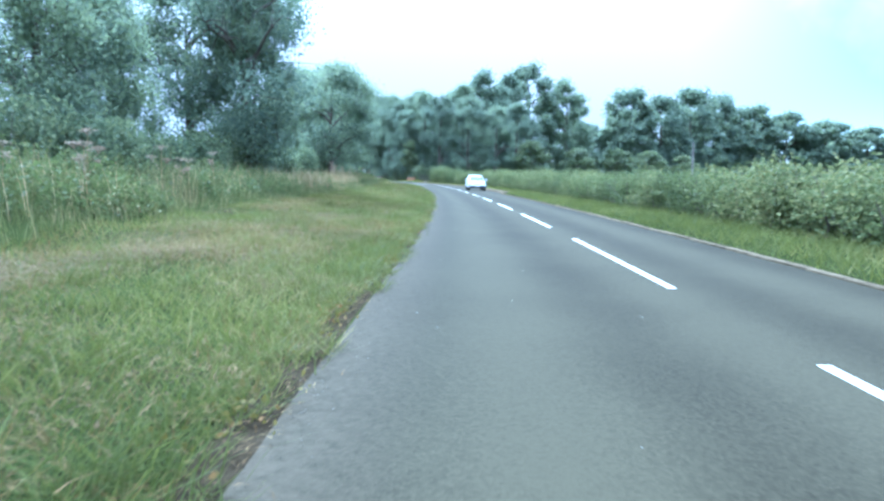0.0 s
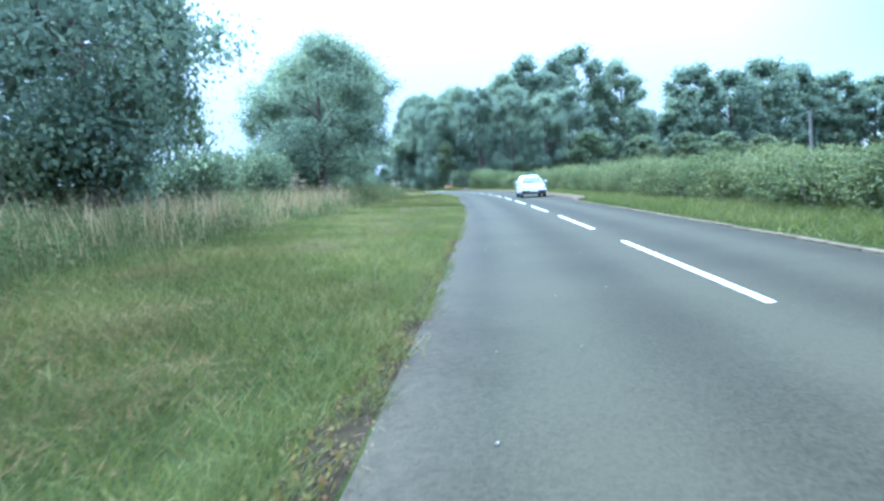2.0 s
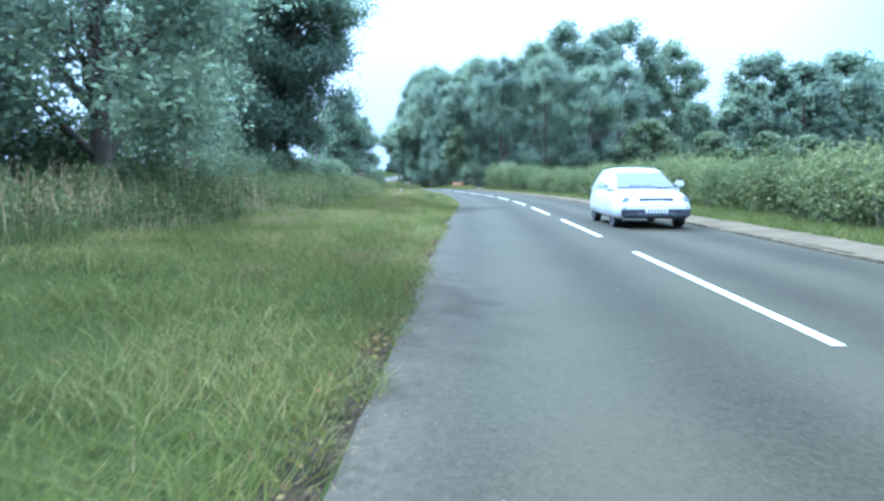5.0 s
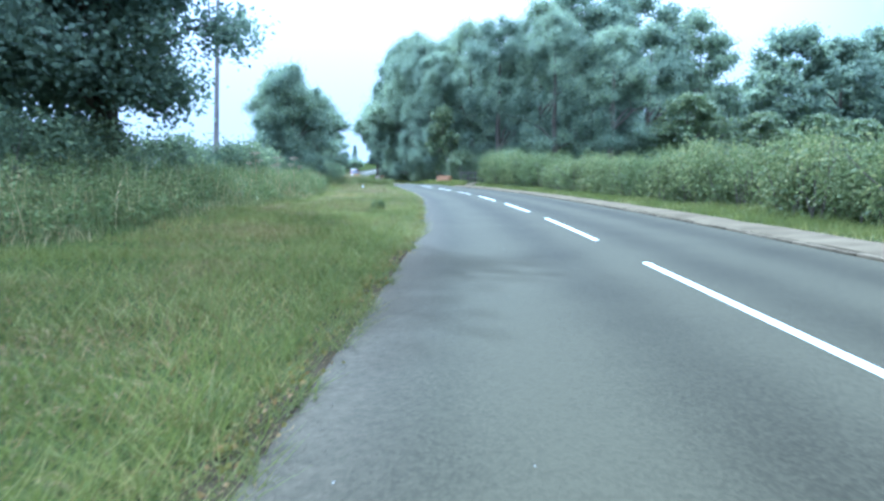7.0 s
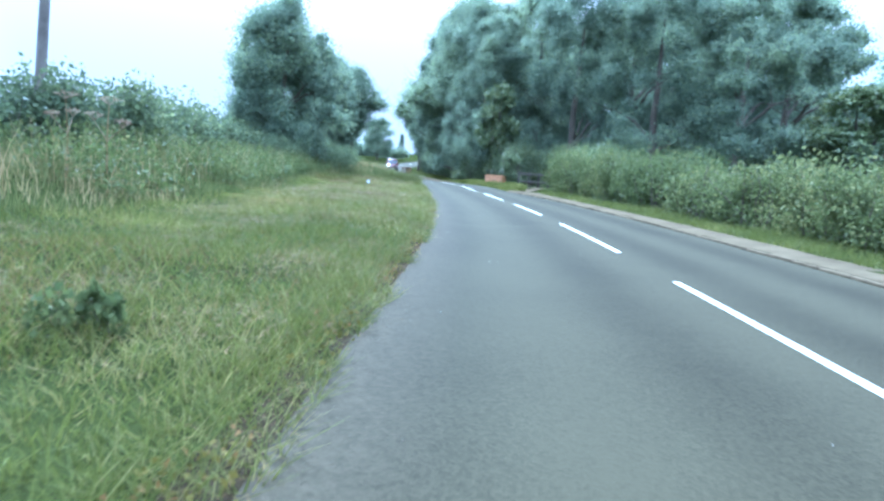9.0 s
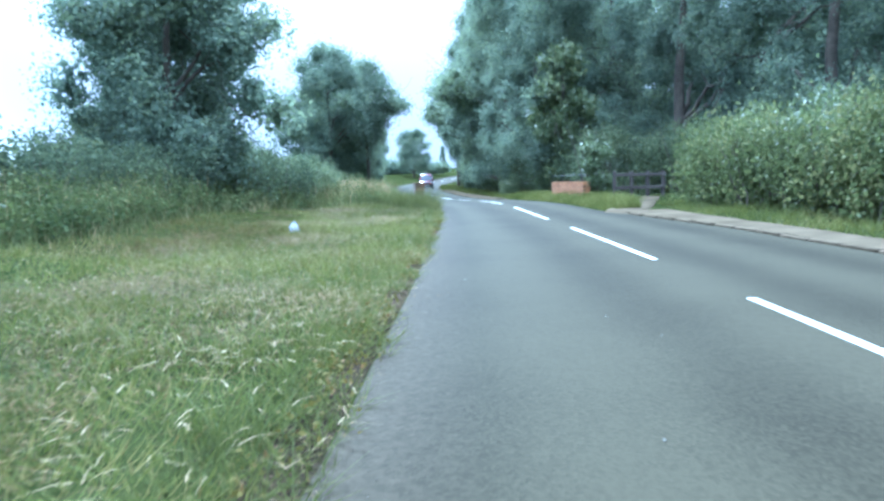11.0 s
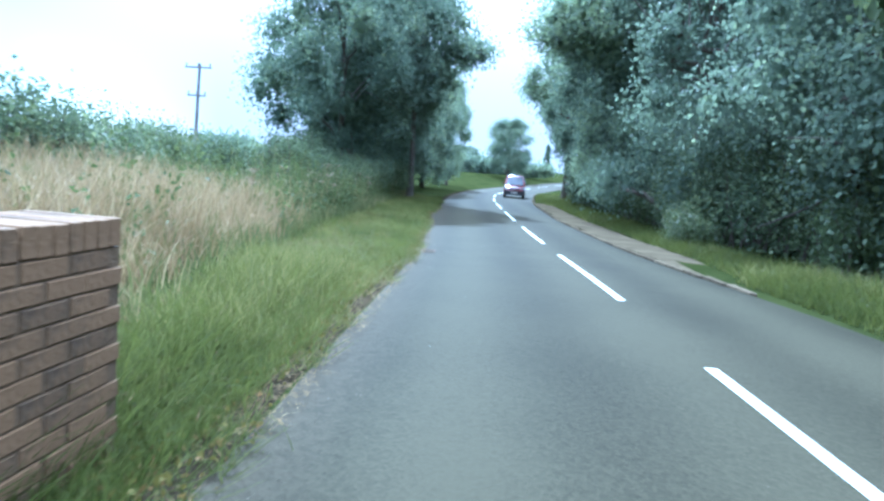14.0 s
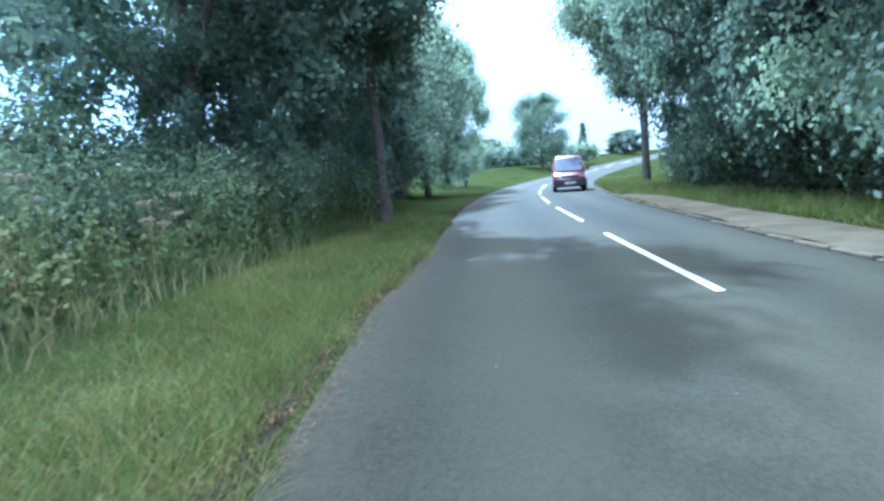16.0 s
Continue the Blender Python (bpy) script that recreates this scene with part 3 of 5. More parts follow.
# left of the road, one after another along the hedgerow
stand.plant("oak", [(-19.8, 33.0, 14.0, 5.4), (-36.5, 236.0, 9.6, 4.2), (-17.6, 85.0, 13.5, 5.0), (-11.2, 66.5, 10.9, 5.6)], group="hedgerow oaks")
stand.plant("ash", [(-24.5, 46.0, 13.0, 4.6), (-20.5, 133.0, 9.5, 2.8), (-24.0, 24.0, 13.0, 5.0), (-14.4, 92.5, 15.5, 6.3)], group="hedgerow ash trees")
stand.plant("airy", [(-17.0, 44.0, 12.5, 4.6), (-12.4, 40.5, 14.5, 5.2)], group="open hedgerow trees")
stand.plant("full", [(-17.2, 126.8, 10.0, 3.7), (-26.6, 166.8, 8.0, 2.6)], group="dense trees on the bank")
stand.plant("fullb", [(-12.2, 41.6, 12.0, 2.9), (-18.8, 129.5, 10.0, 3.2), (-17.6, 90.0, 14.0, 4.6), (-30.6, 179.5, 10.0, 3.8), (-32.3, 191.0, 9.5, 3.6), (-34.4, 203.0, 11.5, 2.6), (-32.2, 187.0, 12.0, 4.3), (-33.0, 180.0, 10.5, 3.8)],
            group="dense trees on the bank")
stand.plant("canopy", [(-28.4, 173.0, 13.2, 4.8), (-26.6, 165.6, 13.4, 5.0)], group="broad trees on the bank")
stand.plant("high", [(-24.7, 170.8, 12.8, 4.3), (-12.0, 171.5, 14.5, 6.0), (-13.5, 176.5, 15.0, 6.3), (-13.8, 91.8, 14.0, 5.2), (-19.0, 190.0, 13.5, 4.5), (-19.9, 197.0, 12.5, 3.9)], group="high-crowned oaks")
stand.plant("conifer", [(-38.0, 272.0, 6.4, 1.3)])
# right of the road, the wood
stand.plant("wood", [(-5.6, 151.5, 16.5, 4.2), (-7.0, 156.8, 19.0, 4.4), (-8.9, 162.3, 21.0, 4.8), (-10.4, 167.5, 21.5, 4.4), (1.6, 146.5, 19.0, 5.0), (7.5, 141.0, 18.0, 5.0)], group="trees of the wood")
stand.plant("woodc", [(-12.0, 173.0, 21.5, 4.5), (-13.8, 178.5, 21.5, 4.4), (-15.4, 184.0, 20.5, 4.2), (-1.5, 157.5, 21.0, 5.4), (-3.0, 169.0, 22.5, 5.5), (7.0, 152.0, 22.0, 5.6), (13.0, 138.5, 15.5, 5.0), (-5.5, 182.0, 22.5, 5.4), (18.0, 144.0, 17.0, 5.5), (-9.0, 192.0, 21.0, 5.5)],
            group="trees of the wood")
stand.plant("woodb", [(13.0, 157.0, 26.0, 7.0), (27.5, 186.0, 32.5, 9.6), (39.0, 190.0, 29.0, 8.0), (18.5, 173.0, 27.5, 7.4)], group="tall trees of the wood")
stand.plant("farw", [(61.0, 203.0, 28.0, 10.5), (73.0, 208.0, 26.5, 10.0), (85.0, 215.0, 29.5, 11.0), (98.0, 224.0, 28.5, 10.5), (111.0, 226.0, 25.5, 10.5), (124.0, 228.0, 23.5, 10.5),
                     (138.0, 228.0, 21.0, 11.0), (153.0, 228.0, 19.0, 11.0), (168.0, 226.0, 17.5, 11.0), (184.0, 226.0, 16.5, 11.0), (47.0, 214.0, 19.0, 7.5), (54.0, 226.0, 18.0, 9.0), (8.0, 190.0, 25.0, 9.0),
                     (-2.0, 200.0, 23.0, 8.0), (20.0, 200.0, 25.0, 9.0), (67.0, 224.0, 23.0, 11.0), (92.0, 238.0, 24.0, 11.0), (117.0, 243.0, 21.0, 12.0), (-46.0, 275.0, 5.0, 4.0), (-32.0, 284.0, 4.6, 4.5), (-55.0, 268.0, 5.2, 4.5), (146.0, 243.0, 17.0, 12.0)], group="distant line of trees")
stand.plant("light", [(-4.9, 147.4, 9.0, 2.2), (33.0, 150.0, 8.0, 4.0), (45.0, 160.0, 8.5, 4.5), (20.0, 136.0, 8.5, 4.0), (57.0, 172.0, 8.5, 4.5), (70.0, 182.0, 8.0, 4.5)],
            group="young trees before the wood")


# ---- bushes and the clipped hedge ----
def make_bush(name, seed, length, width, height, count, leaf, material, label, category, ragged=0.3, stem=0.03):
    """A lumpy mass of leaves over a tangle of stems, standing at the origin along its x axis."""
    rng = np.random.default_rng(seed)
    bush = root(name, Matrix.Identity(4), label, category)
    vs, fs, total = [], [], 0
    for k in range(int(10 + length * 3)):
        b = np.array([rng.uniform(-0.46, 0.46) * length, rng.uniform(-0.25, 0.25) * width, -0.1])
        spread = min(1.0, height / 2)
        e = b + np.array([rng.normal() * 0.35 * spread, rng.normal() * 0.3 * spread, height * rng.uniform(0.6, 0.98)])
        w = np.linspace(0, 1, 5)[:, None]
        v, f = tube(b * (1 - w) + e * w + rng.normal(size=(5, 3)) * 0.05, np.linspace(stem, stem * 0.2, 5), 4)
        vs.append(v)
        fs.append(f + total)
        total += len(v)
    tagged(part("woody_frame", quick_mesh("woody_frame", np.concatenate(vs), np.concatenate(fs), True), BARK, bush), kind="stuff")
    n = int(14 + length * width * 6)
    c = np.stack([rng.uniform(-0.5, 0.5, n) * length, rng.uniform(-0.36, 0.36, n) * width, rng.uniform(0.12, 0.84, n) * height], -1)
    c[:, 2] *= 1 - ragged * 0.5 * (np.sin(c[:, 0] * 2.1 + seed) * 0.5 + 0.5)
    r = rng.uniform(0.20, 0.36, n) * min(width, height)
    pick = rng.integers(0, n, count)
    q = rng.normal(size=(count, 3))
    q /= np.linalg.norm(q, axis=1)[:, None]
    rr = rng.uniform(0.35, 1.0, count) ** 0.5 * (1 + 0.22 * rng.normal(size=count).clip(-1, 2))
    places = c[pick] + q * (r[pick] * rr)[:, None]
    # long shoots over the top
    k = count // 25
    places[:k, 2] += rng.uniform(0, ragged, k) * height * 0.5
    places[:, 2] = np.maximum(places[:, 2], 0.02)
    v, f = leaves(rng, places, q + [0, 0, 0.4], leaf * rng.uniform(0.6, 1.4, count))
    part("foliage", quick_mesh("foliage", v, f), material, bush)
    return bush


def set_out(model, rows, label="", group=""):
    """Rows of x, y, turn, and scales along, across and up; the last row takes the model itself."""
    for n, (x, y, turn, sx, sy, sz) in enumerate(rows):
        z = float(ground_z(np.float64(x), np.float64(y)))
        m = pose(x, y, z, 0, 0, turn) @ Matrix.Diagonal((sx, sy, sz, 1))
        ob = copy_thing(model, m) if n < len(rows) - 1 else model
        ob.matrix_basis = m
        tagged(ob, label, "", group)


HEDGE_HEIGHT = ([-12, 12, 25, 40, 60, 80, 95, 110, 122, 128], [1.6, 1.55, 1.55, 1.55, 1.8, 2.0, 2.0, 2.15, 2.6, 2.9])
HEDGE_D = ([-12, 30, 50, 75, 100, 115, 124, 132], [5.6, 6.0, 6.3, 6.6, 6.8, 6.6, 6.4, 6.4])


def build_hedges():
    rng = random.Random(5)
    models = [make_bush("hedge_bush", 31 + k, 5.0, 1.9, 2.0, 10000, 0.092, LEAF_HEDGE, "green hawthorn hedge along the verge", "hedge", 0.25) for k in range(3)]
    rows = [[], [], []]
    y, n = -10.0, 0
    while y < 128:
        d, h = np.interp(y, *HEDGE_D), np.interp(y, *HEDGE_HEIGHT)
        p = lane(y, d + rng.uniform(-0.15, 0.15))
        rows[n % 3].append((p[0], p[1], 90 + heading(y) + rng.uniform(-4, 4) + 180 * (n % 2), rng.uniform(0.95, 1.1), rng.uniform(0.95, 1.25), h / 2.0 * rng.uniform(0.92, 1.1)))
        y += 4.3
        n += 1
    for m, r in zip(models, rows):
        set_out(m, r, group="roadside hedge")
    # wild hedgerow on the left bank
    models = [make_bush("hedgerow_bush", 51 + k, 4.6, 2.6, 2.4, [7000, 7000, 10000][k], [0.15, 0.15, 0.11][k], LEAF_ROW, "dark green overgrown hedgerow bush on the bank", "bush", 0.5) for k in range(3)]
    rows = [[], [], []]
    y, n = -6.0, 0
    while y < 160:
        d = np.interp(y, [-6, 30, 50, 70, 95, 110, 125, 134, 142, 150, 160], [-15, -14.5, -14.5, -14.5, -14.5, -13.5, -14, -12.5, -10.5, -11.5, -11.5])
        h = np.interp(y, [0, 45, 55, 80, 110, 135, 142, 150, 160], [2.6, 2.6, 2.4, 2.2, 2.2, 2.0, 1.7, 1.6, 1.7]) * rng.uniform(0.8, 1.2)
        p = lane(y, d + rng.uniform(-0.5, 0.5))
        rows[n % 2 if y < 128 else 2].append((p[0], p[1], 90 + heading(y) + rng.uniform(-12, 12), rng.uniform(0.95, 1.2), rng.uniform(0.9, 1.2), h / 2.4))
        y += 4.2
        n += 1
    for m, r in zip(models, rows):
        set_out(m, r, group="left hedgerow")
    # brambles spreading down the bank before the bridge
    m = make_bush("bramble_bush", 57, 3.6, 2.8, 1.9, 11000, 0.085, LEAF_ROW, "dense dark bramble bush sprawling down the bank", "bush", 0.55)
    rows = []
    for y, d, k in ((124.5, -11.8, 0.9), (127.5, -11.2, 0.95), (130.3, -9.5, 1.0), (132.6, -8.9, 1.0), (133.5, -10.8, 1.2), (134.6, -8.4, 1.0), (136.2, -10.5, 0.95), (136.9, -8.2, 0.8), (139.4, -8.8, 0.65), (141.8, -9.4, 0.6), (159.5, -8.2, 0.95), (164.0, -7.9, 1.05), (168.0, -7.3, 1.1), (171.3, -6.9, 1.1), (175.6, -7.1, 1.1)):
        p = lane(y, d)
        rows.append((p[0], p[1], 90 + heading(y) + rng.uniform(-25, 25), 1.0, 1.0, k))
    set_out(m, rows, group="brambles on the bank")
    # undergrowth at the foot of the wood and far hedges
    m = make_bush("bush", 61, 3.4, 2.6, 2.0, 8500, 0.105, LEAF_LIGHT, "light green bush at the foot of the wood", "bush", 0.4)
    set_out(m, [(-5.4, 149.9, 60, 0.9, 0.8, 0.95), (-8.9, 156.0, 100, 0.7, 0.6, 0.6), (1.0, 133.6, 60, 0.8, 0.7, 1.2), (1.9, 129.5, 90, 1.1, 0.9, 1.5), (2.7, 125.5, 100, 1.2, 1.0, 1.5),
                ], group="bushes by the road")
    # undergrowth takes the darker hedgerow leaves, so its shade is in the colour
    m = make_bush("undergrowth_bush", 63, 4.6, 2.8, 3.4, 13000, 0.11, LEAF_ROW, "undergrowth below the trees, its shade put in as darker leaves", "bush", 0.4)
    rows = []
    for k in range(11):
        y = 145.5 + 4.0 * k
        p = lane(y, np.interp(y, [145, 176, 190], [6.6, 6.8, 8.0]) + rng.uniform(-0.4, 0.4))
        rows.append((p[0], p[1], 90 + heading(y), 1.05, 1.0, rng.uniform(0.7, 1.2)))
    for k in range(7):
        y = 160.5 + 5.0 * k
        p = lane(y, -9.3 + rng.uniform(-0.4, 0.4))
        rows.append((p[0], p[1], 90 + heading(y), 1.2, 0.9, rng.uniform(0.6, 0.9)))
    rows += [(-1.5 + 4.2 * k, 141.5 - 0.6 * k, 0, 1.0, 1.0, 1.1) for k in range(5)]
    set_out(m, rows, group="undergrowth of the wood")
    m = make_bush("far_hedge", 71, 14.0, 2.5, 2.4, 2600, 0.5, LEAF_OAK, "far dark green field hedge on the slope", "hedge", 0.4)
    rows = [(-38 - 11 * k, 246 + 3.0 * k, -12, 1, 1, 1.1 + 0.4 * (k % 3)) for k in range(7)]
    rows += [(-58 - 13 * k, 205 + 6 * k, -20, 1, 1, 1.2 + 0.6 * (k % 2)) for k in range(6)]
    rows += [(-12 + 13 * k, 262 + 5 * k, 20, 1, 1, 1.5) for k in range(6)]
    set_out(m, rows, group="far field hedges")


build_hedges()


# ---- grass ----
def blades(name, rng, places, height, width, lean, material, label, segments=2):
    """One mesh of bent grass blades, each two or three faces tall, standing at the given places."""
    n = len(places)
    a = rng.uniform(0, 2 * math.pi, n)
    side = np.stack([np.cos(a), np.sin(a), np.zeros(n)], -1)
    b = rng.uniform(0, 2 * math.pi, n)
    bend = np.stack([np.cos(b), np.sin(b), np.zeros(n)], -1) * (lean * height)[:, None]
    rows = []
    for k in range(segments + 1):
        u = k / segments
        c = places + np.array([0, 0, 1.0]) * (height * (u - 0.28 * lean * u * u))[:, None] + bend * u**1.8
        w = (width * (1 - 0.88 * u**1.5) * 0.5)[:, None]
        rows += [c - side * w, c + side * w]
    v = np.stack(rows, 1).reshape(-1, 3)
    per = 2 * (segments + 1)
    base = np.arange(n)[:, None, None] * per + np.arange(segments)[None, :, None] * 2
    f = (base + np.array([0, 1, 3, 2])[None, None]).reshape(-1, 4)
    return thing(name, quick_mesh(name, v, f), material, label, "grass", "stuff")


def scatter(rng, count, y0, y1, d0, d1, near=None):
    """Places on the ground in a band along the road, from d0 to d1, which may change with y."""
    y = rng.uniform(y0, y1, count)
    lo, hi = [np.interp(y, *e) if isinstance(e, tuple) else e(y) if callable(e) else e for e in (d0, d1)]
    d = lo + (hi - lo) * (rng.uniform(0, 1, count) ** (near or 1))
    p = lane(y, d)
    p[:, 2] = ground_z(p[:, 0], p[:, 1]) - 0.01
    return p, y, d


MOWN_TO = ([-10, 8, 30, 45, 60, 72, 85, 100, 112, 123, 128, 131, 132.6, 134, 137, 140, 144, 150, 160, 200],
           [-8.6, -8.6, -8.6, -8.3, -8.8, -8.2, -8.7, -8.4, -8.6, -9.0, -8.2, -6.8, -4.6, -4.0, -4.0, -4.3, -5.0, -5.5, -5.8, -5.6])


def build_grass():
    rng = np.random.default_rng(21)
    # short verge, left: green blades, with dead ones in patches where the mown grass has dried
    p, y, d = scatter(rng, 450000, 2, 172, MOWN_TO, lambda y: -left_edge(y) - 0.1, 0.85)
    patch = np.sin(p[:, 0] * 1.3 + 2 * np.sin(p[:, 1] * 0.45)) * np.sin(p[:, 1] * 0.8 + p[:, 0])
    dead = 0.5 + 0.3 * np.sin(p[:, 0] * 0.8 + 1.6 * np.sin(p[:, 1] * 0.31)) + 0.3 * np.sin(p[:, 1] * 0.55 + 1.4 * np.sin(p[:, 0] * 0.7)) + 0.16 * np.sin(p[:, 0] * 3.1 + p[:, 1] * 1.7)
    dry = rng.uniform(0, 1, len(p)) < np.clip(dead, 0, 1) * np.interp(y, [0, 18, 27, 36, 56, 70, 90, 112, 124, 134, 150], [0.75, 0.7, 0.5, 0.18, 0.16, 0.35, 0.45, 0.4, 0.6, 0.5, 0.35])
    h = rng.uniform(0.07, 0.19, len(p)) * (1 + 0.5 * patch)
    w = rng.uniform(0.006, 0.014, len(p))
    lean = rng.uniform(0.3, 1.3, len(p))
    blades("verge_grass", rng, p[~dry], h[~dry], w[~dry], lean[~dry], MOWN, "short green and yellow mown verge grass", 1)
    blades("dry_verge_grass", rng, p[dry], h[dry] * 0.9, w[dry] * 0.8, lean[dry] * 1.3, DRY, "dried brown stubble among the mown verge grass", 1)
    # lusher tufts along the edge and through the verge
    c, _, _ = scatter(rng, 2300, 2, 176, MOWN_TO, lambda y: -left_edge(y) - 0.25, 0.55)
    k = rng.integers(0, len(c), 90000)
    p = c[k] + np.concatenate([rng.normal(size=(len(k), 2)) * 0.15, np.zeros((len(k), 1))], 1)
    blades("grass_tufts", rng, p, rng.uniform(0.12, 0.32, len(p)), rng.uniform(0.006, 0.014, len(p)), rng.uniform(0.4, 1.3, len(p)), GRASS, "longer green grass tufts on the verge", 2)
    e, y, d = scatter(rng, 120000, 2, 172, lambda y: -left_edge(y) - 0.5, lambda y: -left_edge(y) + 0.12)
    ragged = np.sin(y * 2.3) + np.sin(y * 5.1 + 1) + np.sin(y * 0.7) > (d + left_edge(y) - 0.02) * 9
    e = e[ragged]
    blades("edge_grass", rng, e, rng.uniform(0.08, 0.22, len(e)), rng.uniform(0.006, 0.012, len(e)), rng.uniform(0.5, 1.5, len(e)), GRASS, "ragged green grass creeping over the road edge", 1)
    # a dark dock plant standing in the mown grass
    dock = make_bush("dock_plant", 65, 0.7, 0.5, 0.45, 420, 0.08, LEAF_HEDGE, "dark green dock plant standing in the mown verge", "weed", 0.6, 0.006)
    set_out(dock, [(-4.40, 91.0, 20, 0.6, 0.6, 0.9)])
    # right verge
    p, y, d = scatter(rng, 50000, 6, 131, ([0, 45, 56, 60, 80, 127, 131], [2.8, 2.85, 3.45, 4.1, 4.3, 4.25, 5.2]), ([0, 60, 140], [5.6, 6.2, 6.6]), 1.0)
    blades("right_verge_grass", rng, p, rng.uniform(0.10, 0.32, len(p)), rng.uniform(0.012, 0.026, len(p)), rng.uniform(0.3, 1.1, len(p)), GRASS, "green grass strip below the hedge", 1)
    p, y, d = scatter(rng, 26000, 131, 200, ([131, 134, 145, 150, 163, 174, 180, 186, 200], [2.7, 2.6, 2.6, 3.3, 3.35, 3.7, 3.0, 3.45, 3.6]), ([131, 140, 176, 190, 204], [4.4, 4.6, 5.6, 7.6, 8.0]), 1.0)
    blades("wood_verge_grass", rng, p, rng.uniform(0.12, 0.42, len(p)), rng.uniform(0.014, 0.03, len(p)), rng.uniform(0.3, 1.1, len(p)), GRASS, "rough grass between the road and the wood", 1)
    p, y, d = scatter(rng, 15000, 128.4, 146, 2.58, ([128, 131, 134, 146], [3.5, 4.3, 4.5, 3.6]), 1.0)
    blades("parapet_grass", rng, p, rng.uniform(0.2, 0.55, len(p)) * np.clip((d - 2.4) / 0.9, 0.35, 1), rng.uniform(0.012, 0.026, len(p)), rng.uniform(0.2, 0.8, len(p)), GRASS, "long green grass in front of the brick parapet", 2)
    p, y, d = scatter(rng, 9000, 132.4, 143, ([132.4, 132.6, 137, 143], [-3.4, -3.25, -3.4, -4.6]), lambda y: -left_edge(y) - 0.1, 1.0)
    tall = np.interp(y, [132.4, 134, 137, 143], [0.62, 0.52, 0.5, 0.4]) * np.clip((-2.85 - d) / 0.5, 0.4, 1)
    blades("bank_grass", rng, p, tall * rng.uniform(0.6, 1.1, len(p)), rng.uniform(0.008, 0.016, len(p)), rng.uniform(0.2, 0.9, len(p)), GRASS, "long green grass against the old brick parapet", 2)
    # long grass swelling over the road edge before the parapet
    p, y, d = scatter(rng, 10000, 127, 132.9, ([127, 130, 131.3, 132.9], [-3.0, -3.4, -4.4, -5.2]), lambda y: -left_edge(y) + 0.05, 1.0)
    tall = np.interp(y, [127, 129.4, 130.8, 132.2, 132.9], [0.10, 0.26, 0.60, 0.92, 0.84]) * np.clip((-2.5 - d) / 0.45, 0.45, 1) * (1 + 0.14 * np.sin(p[:, 0] * 4.1 + p[:, 1] * 2.7))
    far = np.interp(y, [127, 130, 131.3, 132.9], [-3.0, -3.4, -4.6, -5.8])
    size = tall * rng.uniform(0.55, 1.12, len(p)) * np.clip(0.2 + (d - far) / 1.1, 0.2, 1)
    w, lean, green = rng.uniform(0.007, 0.015, len(p)), rng.uniform(0.3, 1.2, len(p)), rng.uniform(0, 1, len(p)) < 0.3
    blades("overhanging_grass", rng, p[green], size[green], w[green], lean[green], GRASS, "long green grass hanging over the road edge", 2)
    blades("overhanging_grass", rng, p[~green], size[~green], w[~green], lean[~green], TALL, "long yellowing grass hanging over the road edge", 2)
    # tall grass on the left bank
    lo = (MOWN_TO[0], [v - 5.0 for v in MOWN_TO[1]])
    p, y, d = scatter(rng, 52000, 2, 176, lo, (MOWN_TO[0], [v + 0.25 for v in MOWN_TO[1]]), 0.75)
    edge = np.clip((np.interp(y, *MOWN_TO) - d) / 1.6, 0.15, 1)
    h = rng.uniform(0.40, 0.92, len(p)) * (0.45 + 0.55 * edge) * np.interp(y, [0, 58, 66, 105, 118, 126, 130, 140, 176], [0.95, 0.95, 0.75, 0.75, 0.65, 0.85, 1.25, 1.25, 1.15])
    blades("tall_grass", rng, p, h, rng.uniform(0.012, 0.028, len(p)), rng.uniform(0.15, 0.7, len(p)), TALL, "tall uncut grass and weeds on the bank", 2)
    # leafy weeds among it: nettles, docks and willowherb on leaning stems
    p, y, d = scatter(rng, 9500, 2, 178, (MOWN_TO[0], [v - 4.2 for v in MOWN_TO[1]]), (MOWN_TO[0], [v - 0.15 for v in MOWN_TO[1]]), 0.7)
    clump = np.sin(p[:, 0] * 0.9 + 1.7 * np.sin(p[:, 1] * 0.33)) + np.sin(p[:, 1] * 0.9)
    dense = np.interp(y, [0, 28, 34, 56, 62, 122, 134.5, 137, 147, 151], [1, 1, 0.35, 0.35, 1, 1, 0.9, 0.12, 0.15, 1])
    keep = (rng.uniform(0, 1, len(p)) < dense) & (clump > -0.9)
    p, y, d = p[keep], y[keep], d[keep]
    tall = np.interp(y, [0, 28, 34, 56, 62, 120, 130, 140, 144, 160, 178], [1.15, 1.05, 0.8, 0.8, 1.1, 1.05, 0.9, 1.1, 1.65, 1.6, 1.2])
    tall = tall * rng.uniform(0.55, 1.12, len(p)) * np.clip(0.55 + (np.interp(y, *MOWN_TO) - d) / 2.2, 0.55, 1)
    a = rng.uniform(0, 2 * math.pi, len(p))
    tilt = np.stack([np.cos(a), np.sin(a), np.zeros(len(p))], -1) * (tall * rng.uniform(0.05, 0.35, len(p)))[:, None]
    stems, spots, sizes = len(p), [], []
    u = np.linspace(0, 1, 4)
    line = p[:, None] + tilt[:, None] * (u**2)[None, :, None] + np.array([0, 0, 1.0]) * (tall[:, None] * u)[:, :, None]
    side = np.stack([-np.sin(a), np.cos(a), np.zeros(stems)], -1)[:, None] * np.linspace(0.009, 0.003, 4)[None, :, None]
    v = np.stack([line - side, line + side], 2).reshape(-1, 3)
    base = np.arange(stems)[:, None, None] * 8 + np.arange(3)[None, :, None] * 2
